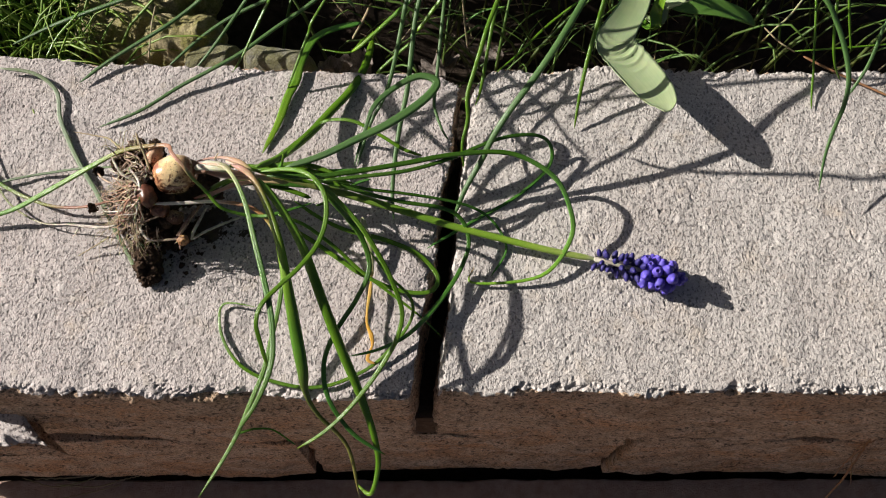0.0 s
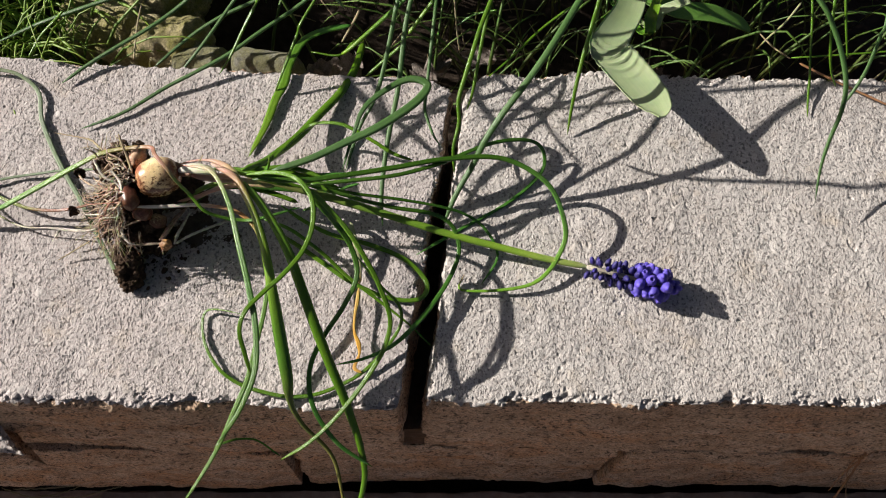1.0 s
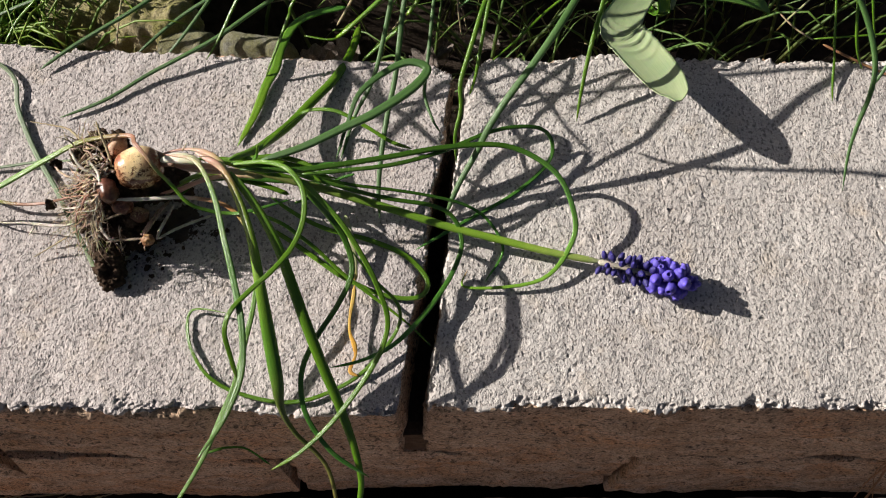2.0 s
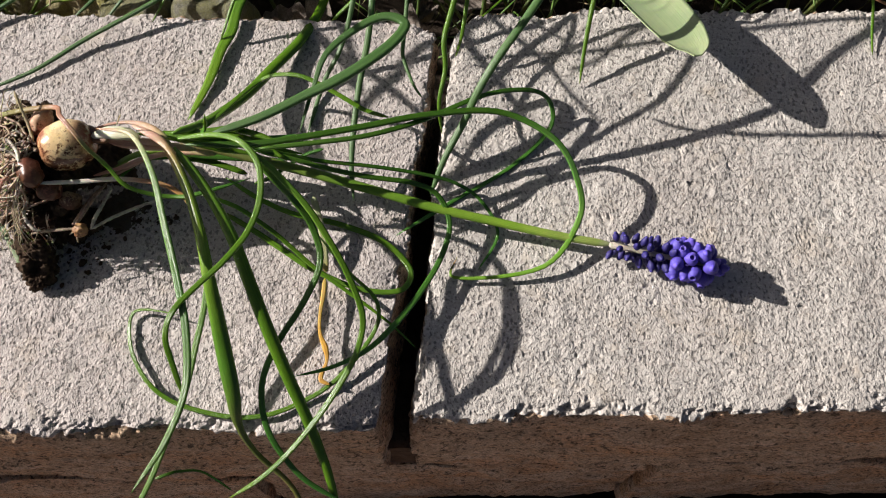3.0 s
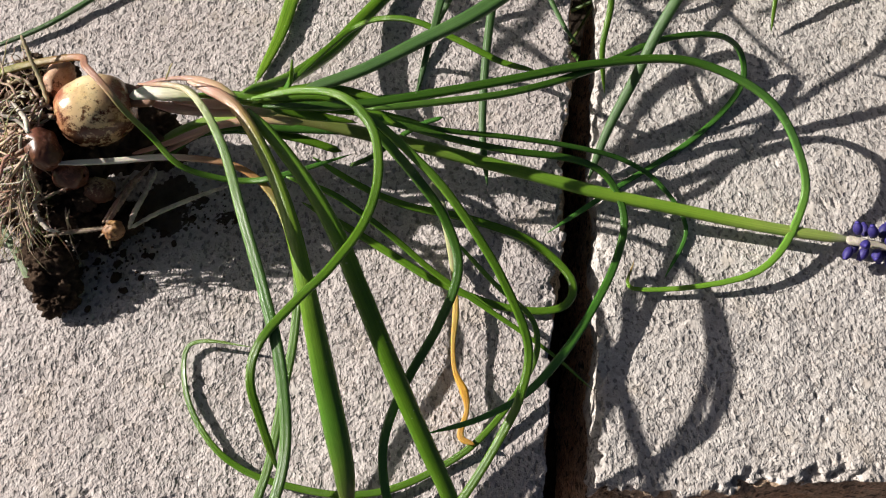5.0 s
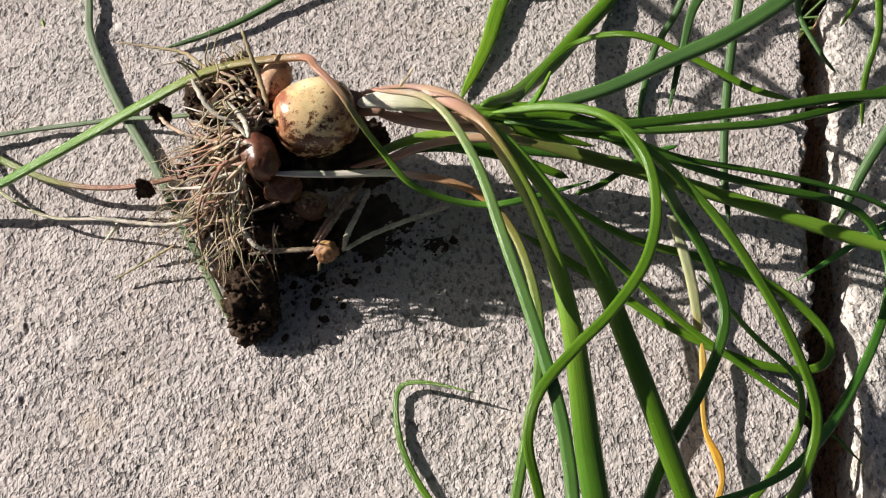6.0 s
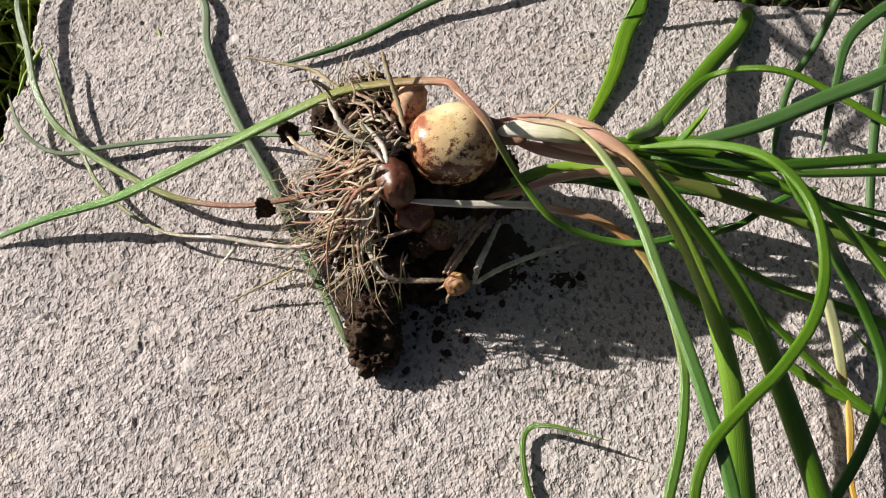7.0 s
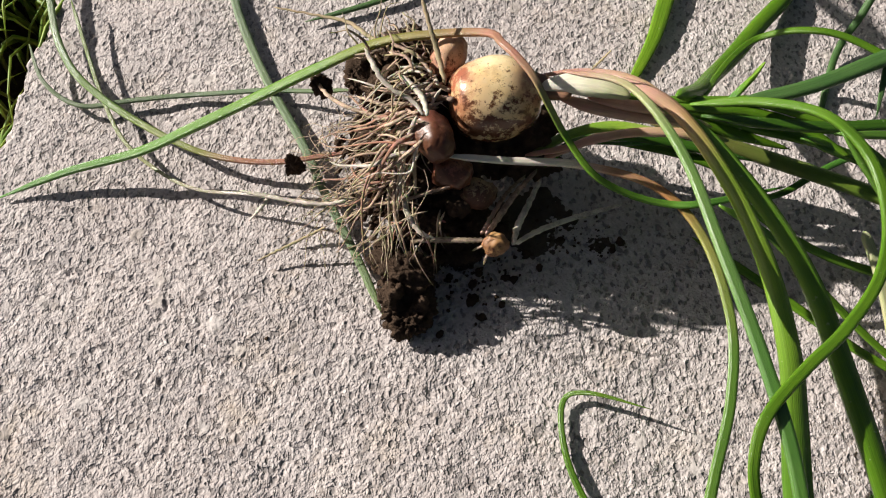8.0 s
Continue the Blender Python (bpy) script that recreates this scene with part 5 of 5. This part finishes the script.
add_leaf('green', [(199.2, 238.0, 3.0), (219.8, 235.7, 5.5), (245.9, 233.5, 8.0)], [0.9, 1.0, 1.0])
add_leaf('dry_red', [(202.4, 234.7, 3.0), (210.4, 228.3, 2.7), (220.0, 221.2, 2.3), (239.9, 206.8, 2.0)], [1.2, 1.3, 1.2])
add_leaf('green', [(213.5, 252.7, 30.0), (210.7, 237.5, 20.7), (211.2, 225.4, 11.3), (216.5, 220.2, 2.0)], [1.5, 1.5, 1.1])
add_leaf('green', [(220.9, 255.3, 26.0), (221.4, 242.4, 17.0), (222.8, 231.3, 8.0)], [1.3, 1.3, 0.9])
add_leaf('straw', [(217.1, 273.0, -2.0), (206.8, 263.5, -4.0), (197.7, 257.4, -6.0), (190.0, 251.9, -8.0)], [1.0, 1.0, 0.7])
add_leaf('dry', [(191.0, 256.7, -2.0), (195.7, 247.9, -2.0), (202.1, 240.6, -2.0)], [0.8, 0.9, 0.8])
add_leaf('dry', [(-102.8, 297.0, 5.0), (-106.1, 290.2, -0.5), (-109.3, 274.3, -6.0)], [0.8, 0.9, 0.8])
add_leaf('green', [(1.2, 278.8, -6.0), (-6.0, 275.0, -6.7), (-13.4, 268.7, -7.3), (-26.7, 272.5, -8.0)], [1.2, 1.4, 0.8])
add_leaf('dry', [(0.1, 297.5, -8.0), (-4.9, 290.0, -11.0), (-11.5, 281.1, -14.0)], [1.2, 1.3, 1.0])

# the broad pale leaf that hangs over the wall, and its sister in the shade
def broad_leaf(name, points, widths, mat, cup, parent, label="", wrinkle=0.0):
    """A wide leaf with a shallow trough and some thickness (mm)."""
    n, m = (150, 16) if wrinkle else (34, 12)
    c = spline(points, n) / 1000
    w = np.interp(np.linspace(0, 1, n), np.linspace(0, 1, len(widths)), widths) / 1000
    t = np.gradient(c, axis=0)
    t /= np.linalg.norm(t, axis=1)[:, None]
    side = np.cross(t, (0, 0, 1.0))
    side /= np.linalg.norm(side, axis=1)[:, None]
    up = np.cross(side, t)
    verts, uv, faces = [], [], []
    for layer in (0, 1):
        for i in range(n):
            for j in range(m + 1):
                x = j / m * 2 - 1
                f = i / (n - 1) + 0.05 * x * x
                fold = wrinkle * math.exp(-((f - 0.57) / 0.09) ** 2) * max(0.0, math.sin(150 * f + 1.0 * x)) ** 3
                p = c[i] + side[i] * x * w[i] / 2 + up[i] * (cup * (x * x) * w[i] / 2 - layer * 0.0007 + fold)
                verts.append(p)
                uv.append((j / m, i / (n - 1)))
    k = n * (m + 1)
    for i in range(n - 1):
        for j in range(m):
            a = i * (m + 1) + j
            faces.append((a, a + 1, a + m + 2, a + m + 1))
            faces.append((k + a + m + 1, k + a + m + 2, k + a + 1, k + a))
        for a in (i * (m + 1), i * (m + 1) + m):
            faces.append((a, a + m + 1, k + a + m + 1, k + a))
    for i in (0, n - 1):
        for j in range(m):
            a = i * (m + 1) + j
            faces.append((a, a + 1, k + a + 1, k + a))
    return part(name, mesh_from(name, verts, faces, [M[mat]], uv=uv), parent, label)


tulip = thing("broad_leaved_plant", (0.13, 0.31, -0.055), "low plant with broad waxy pale green leaves by the wall", "plant")
broad_leaf("leaf", [(150, 318, -52), (142, 300, -22), (135.0, 288.3, 4.0), (123.6, 265.8, 12.0), (112.5, 250.4, 16.0), (108.3, 241.9, 16.7), (111.2, 233.0, 18.5), (115.4, 222.3, 20.2), (119.0, 211.9, 22.0), (120.7, 204.8, 23.7), (120.8, 199.7, 25.5)], [5, 9, 12, 13.5, 15, 17.5, 19, 19, 18.6, 16.5, 12, 3], "tulip", 0.14, tulip, "waxy pale green leaf bent over the wall edge, wrinkled at the bend", 0.0013)
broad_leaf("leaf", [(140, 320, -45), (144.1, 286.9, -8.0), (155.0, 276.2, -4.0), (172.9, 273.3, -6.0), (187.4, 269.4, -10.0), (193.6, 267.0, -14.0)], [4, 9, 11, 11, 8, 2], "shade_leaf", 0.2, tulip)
broad_leaf("leaf", [(138, 322, -45), (138.5, 266.9, -4.0), (141.2, 268.2, 6.0), (147.9, 268.4, 10.0), (155.0, 269.2, 11.0)], [2, 3.5, 5, 5, 2], "tulip", 0.25, tulip)
broad_leaf("leaf", [(136, 322, -45), (135.8, 265.3, -6.0), (136.2, 266.0, 6.0), (138.8, 271.0, 14.0)], [2, 5, 6, 4], "lime", 0.3, tulip)

# ---- the bed: stones, grass, litter ----
for at, size, mat, sd, label in (
        ((-0.128, 0.318, -0.040), (0.026, 0.022, 0.022), "stone", 1, "mossy yellowish stone at the edge of the bed"),
        ((-0.098, 0.298, -0.034), (0.020, 0.017, 0.020), "stone", 2, "mossy pale stone in the bed"),
        ((-0.082, 0.284, -0.038), (0.016, 0.014, 0.020), "stone_grey", 3, "grey rounded stone in the bed"),
        ((-0.048, 0.275, -0.034), (0.020, 0.011, 0.022), "stone_grey", 4, "flat grey stone lying against the wall"),
        ((-0.112, 0.345, -0.045), (0.030, 0.024, 0.026), "stone", 5, "mossy stone under leaves")):
    tagged(new("stone", ball("stone", at, size, M[mat], size[0] * (0.05 if mat == "stone_grey" else 0.13), 55, (0.9, -0.3, 0.1), 60, 76, sd, lambda f: min(1.0, 1.25 * math.sin(math.pi * f)) ** 0.8)), label, "stone", "stones in the bed")

grng = random.Random(12)


def grass_patch(count, xr, yr, z, tall, lean):
    out = []
    for _ in range(count):
        x, y = grng.uniform(*xr), grng.uniform(*yr)
        h = grng.uniform(*tall)
        a = grng.uniform(0, 2 * math.pi)
        l = grng.uniform(*lean) * h
        w = grng.uniform(0.8, 2.2)
        out.append(([(x, y, z), (x + math.cos(a) * l * 0.25, y + math.sin(a) * l * 0.25, z + h * 0.6), (x + math.cos(a) * l * 0.65, y + math.sin(a) * l * 0.65, z + h * 0.95), (x + math.cos(a) * l, y + math.sin(a) * l, z + h * grng.uniform(0.75, 1.0))], [w, w, w * 0.7, w * 0.2]))
    return out


turf = grass_patch(1500, (-330, -135), (285, 420), -52, (25, 58), (0.4, 1.5)) + grass_patch(420, (-330, -208), (172, 290), -58, (25, 52), (0.3, 1.2))
tagged(new("grass", joined("grass", turf, M["grass"], 6, 4)), "short sunlit lawn grass behind the blocks", "grass", kind="stuff")
# The last, tall patch stands out of view, added to keep sun off the bed.
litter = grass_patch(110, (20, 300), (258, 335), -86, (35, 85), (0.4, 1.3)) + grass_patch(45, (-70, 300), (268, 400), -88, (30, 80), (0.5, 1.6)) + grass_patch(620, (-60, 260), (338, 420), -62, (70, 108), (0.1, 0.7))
tagged(new("weeds_and_shade_screen", joined("weeds_and_shade_screen", litter, M["weed"], 7, 4)), "thin dark green weeds in the bed, with an unseen tall patch that shades it", "grass", kind="stuff")


straws = []
for _ in range(80):
    x, y, an, ln = grng.uniform(-110, 300), grng.uniform(262, 390), grng.uniform(0, 6.28), grng.uniform(8, 34)
    z = (-52 if x < -80 else -86) + grng.uniform(2, 9)
    straws.append(([(x, y, z), (x + math.cos(an) * ln / 2, y + math.sin(an) * ln / 2, z + grng.uniform(0, 6)), (x + math.cos(an) * ln, y + math.sin(an) * ln, z)], [1.2, 1.0, 0.5]))
tagged(new("straw_litter", joined("straw_litter", straws, M["dry"], 5, 4)), "scattered dry straw and stems on dark soil", "litter", kind="stuff")


def dry_leaf(at, size, turn, curl, sd):
    n = 12
    verts, faces = [], []
    for i in range(n + 1):
        for j in range(n + 1):
            u, v = i / n * 2 - 1, j / n * 2 - 1
            wid = math.cos(u * 1.45) ** 0.7
            x, y = u * size, v * wid * size * 0.55
            z = curl * (v * v * wid + 0.6 * u * u) * size + 0.22 * size * math.sin(7 * u + sd) * v + 0.12 * size * math.sin(9 * v + 5 * u + sd)
            verts.append(Vector((x, y, z)))
    verts = [pose(*at, turn[0], turn[1], turn[2]) @ v for v in verts]
    top = len(verts)
    verts += [v + Vector((0, 0, -0.0005)) for v in verts]
    for i in range(n):
        for j in range(n):
            a = i * (n + 1) + j
            faces.append((a, a + n + 1, a + n + 2, a + 1))
            faces.append((top + a + 1, top + a + n + 2, top + a + n + 1, top + a))
    return mesh_from("dry_leaf", verts, faces, [M["dry_leaf"]])


def add_dry_leaf(at, size, turn, curl, sd):
    tagged(new("dry_leaf", dry_leaf(at, size, turn, curl, sd)), "curled grey-brown dry leaf on dark soil", "dry leaf", "dry leaves in the bed")


add_dry_leaf((0.012, 0.268, -0.04), 0.01, (25, -30, 20), 0.9, 7)
add_dry_leaf((-0.006, 0.282, -0.046), 0.012, (-20, 20, 80), 0.8, 9)
add_dry_leaf((0.03, 0.271, -0.044), 0.01, (10, 30, 130), 1.0, 11)
add_dry_leaf((0.034, 0.29, -0.06), 0.011, (20, 35, 60), 0.9, 1)
add_dry_leaf((-0.022, 0.274, -0.034), 0.009, (-15, 10, 15), 1.0, 2)
add_dry_leaf((0.062, 0.285, -0.046), 0.01, (-20, 25, 150), 0.8, 4)
add_dry_leaf((0.15, 0.262, -0.046), 0.008, (0, 30, 10), 0.9, 6)

# crumbs of soil scattered on the blocks
crng = random.Random(5)
for k, (x, y, s) in enumerate(((-0.094, 0.163, 0.0013), (-0.1005, 0.1560, 0.0009), (-0.0880, 0.1620, 0.0008), (-0.0800, 0.1700, 0.0009), (-0.1340, 0.1560, 0.0005))):
    tagged(new("soil_crumb", ball("soil_crumb", (x, y, s * 0.6), (s, s * 0.8, s * 0.7), M["clod"], s * 0.25, 900, (crng.random(), crng.random(), 0.1), 10, 12, k)), "small dark crumb of soil on the block", "soil", "soil crumbs on the block")


# dry twigs lying at the foot of the wall
def add_twig(pts, w, mat="dry"):
    tagged(new("twig", blade_mesh("twig", pts, w, M[mat], depth=0.5, channel=0.0, ring=7, wobble=0.25)), "thin dry brown twig at the foot of the wall", "twig", "twigs by the wall")


add_twig([(-242.9, 124.1, -225.0), (-222.1, 122.2, -226.0), (-194.2, 121.6, -227.0), (-169.5, 119.3, -228.0)], [0.8, 1.1, 0.7])
add_twig([(-230.6, 119.6, -230.0), (-205.3, 114.8, -228.7), (-188.9, 116.7, -227.3), (-176.1, 117.7, -226.0)], [0.6, 1.0, 0.6])
add_twig([(-250.4, 125.9, -226.0), (-231.1, 117.9, -227.0), (-212.2, 119.1, -228.0), (-198.4, 123.2, -229.0)], [0.6, 0.9, 0.5])
add_twig([(-226.7, 110.7, -230.0), (-208.8, 111.7, -229.0), (-189.1, 114.0, -228.0)], [0.5, 0.7, 0.5])
add_twig([(230.9, 68.2, -88.0), (228.7, 62.9, -102.0), (224.7, 58.4, -116.0), (221.3, 51.9, -130.0)], [0.9, 1.0, 0.6], "dry_red")
add_twig([(228.6, 67.6, -88.0), (226.3, 60.3, -102.0), (218.5, 48.9, -116.0), (213.4, 41.9, -130.0)], [0.8, 1.2, 0.8], "dry_red")
add_twig([(228.6, 63.9, -88.0), (226.1, 61.5, -109.0), (229.2, 46.4, -130.0)], [0.5, 0.7, 0.4], "dry_red")
add_twig([(236.8, 73.8, -88.0), (239.3, 70.3, -109.0), (244.2, 62.7, -130.0)], [0.6, 0.8, 0.5], "dry_red")
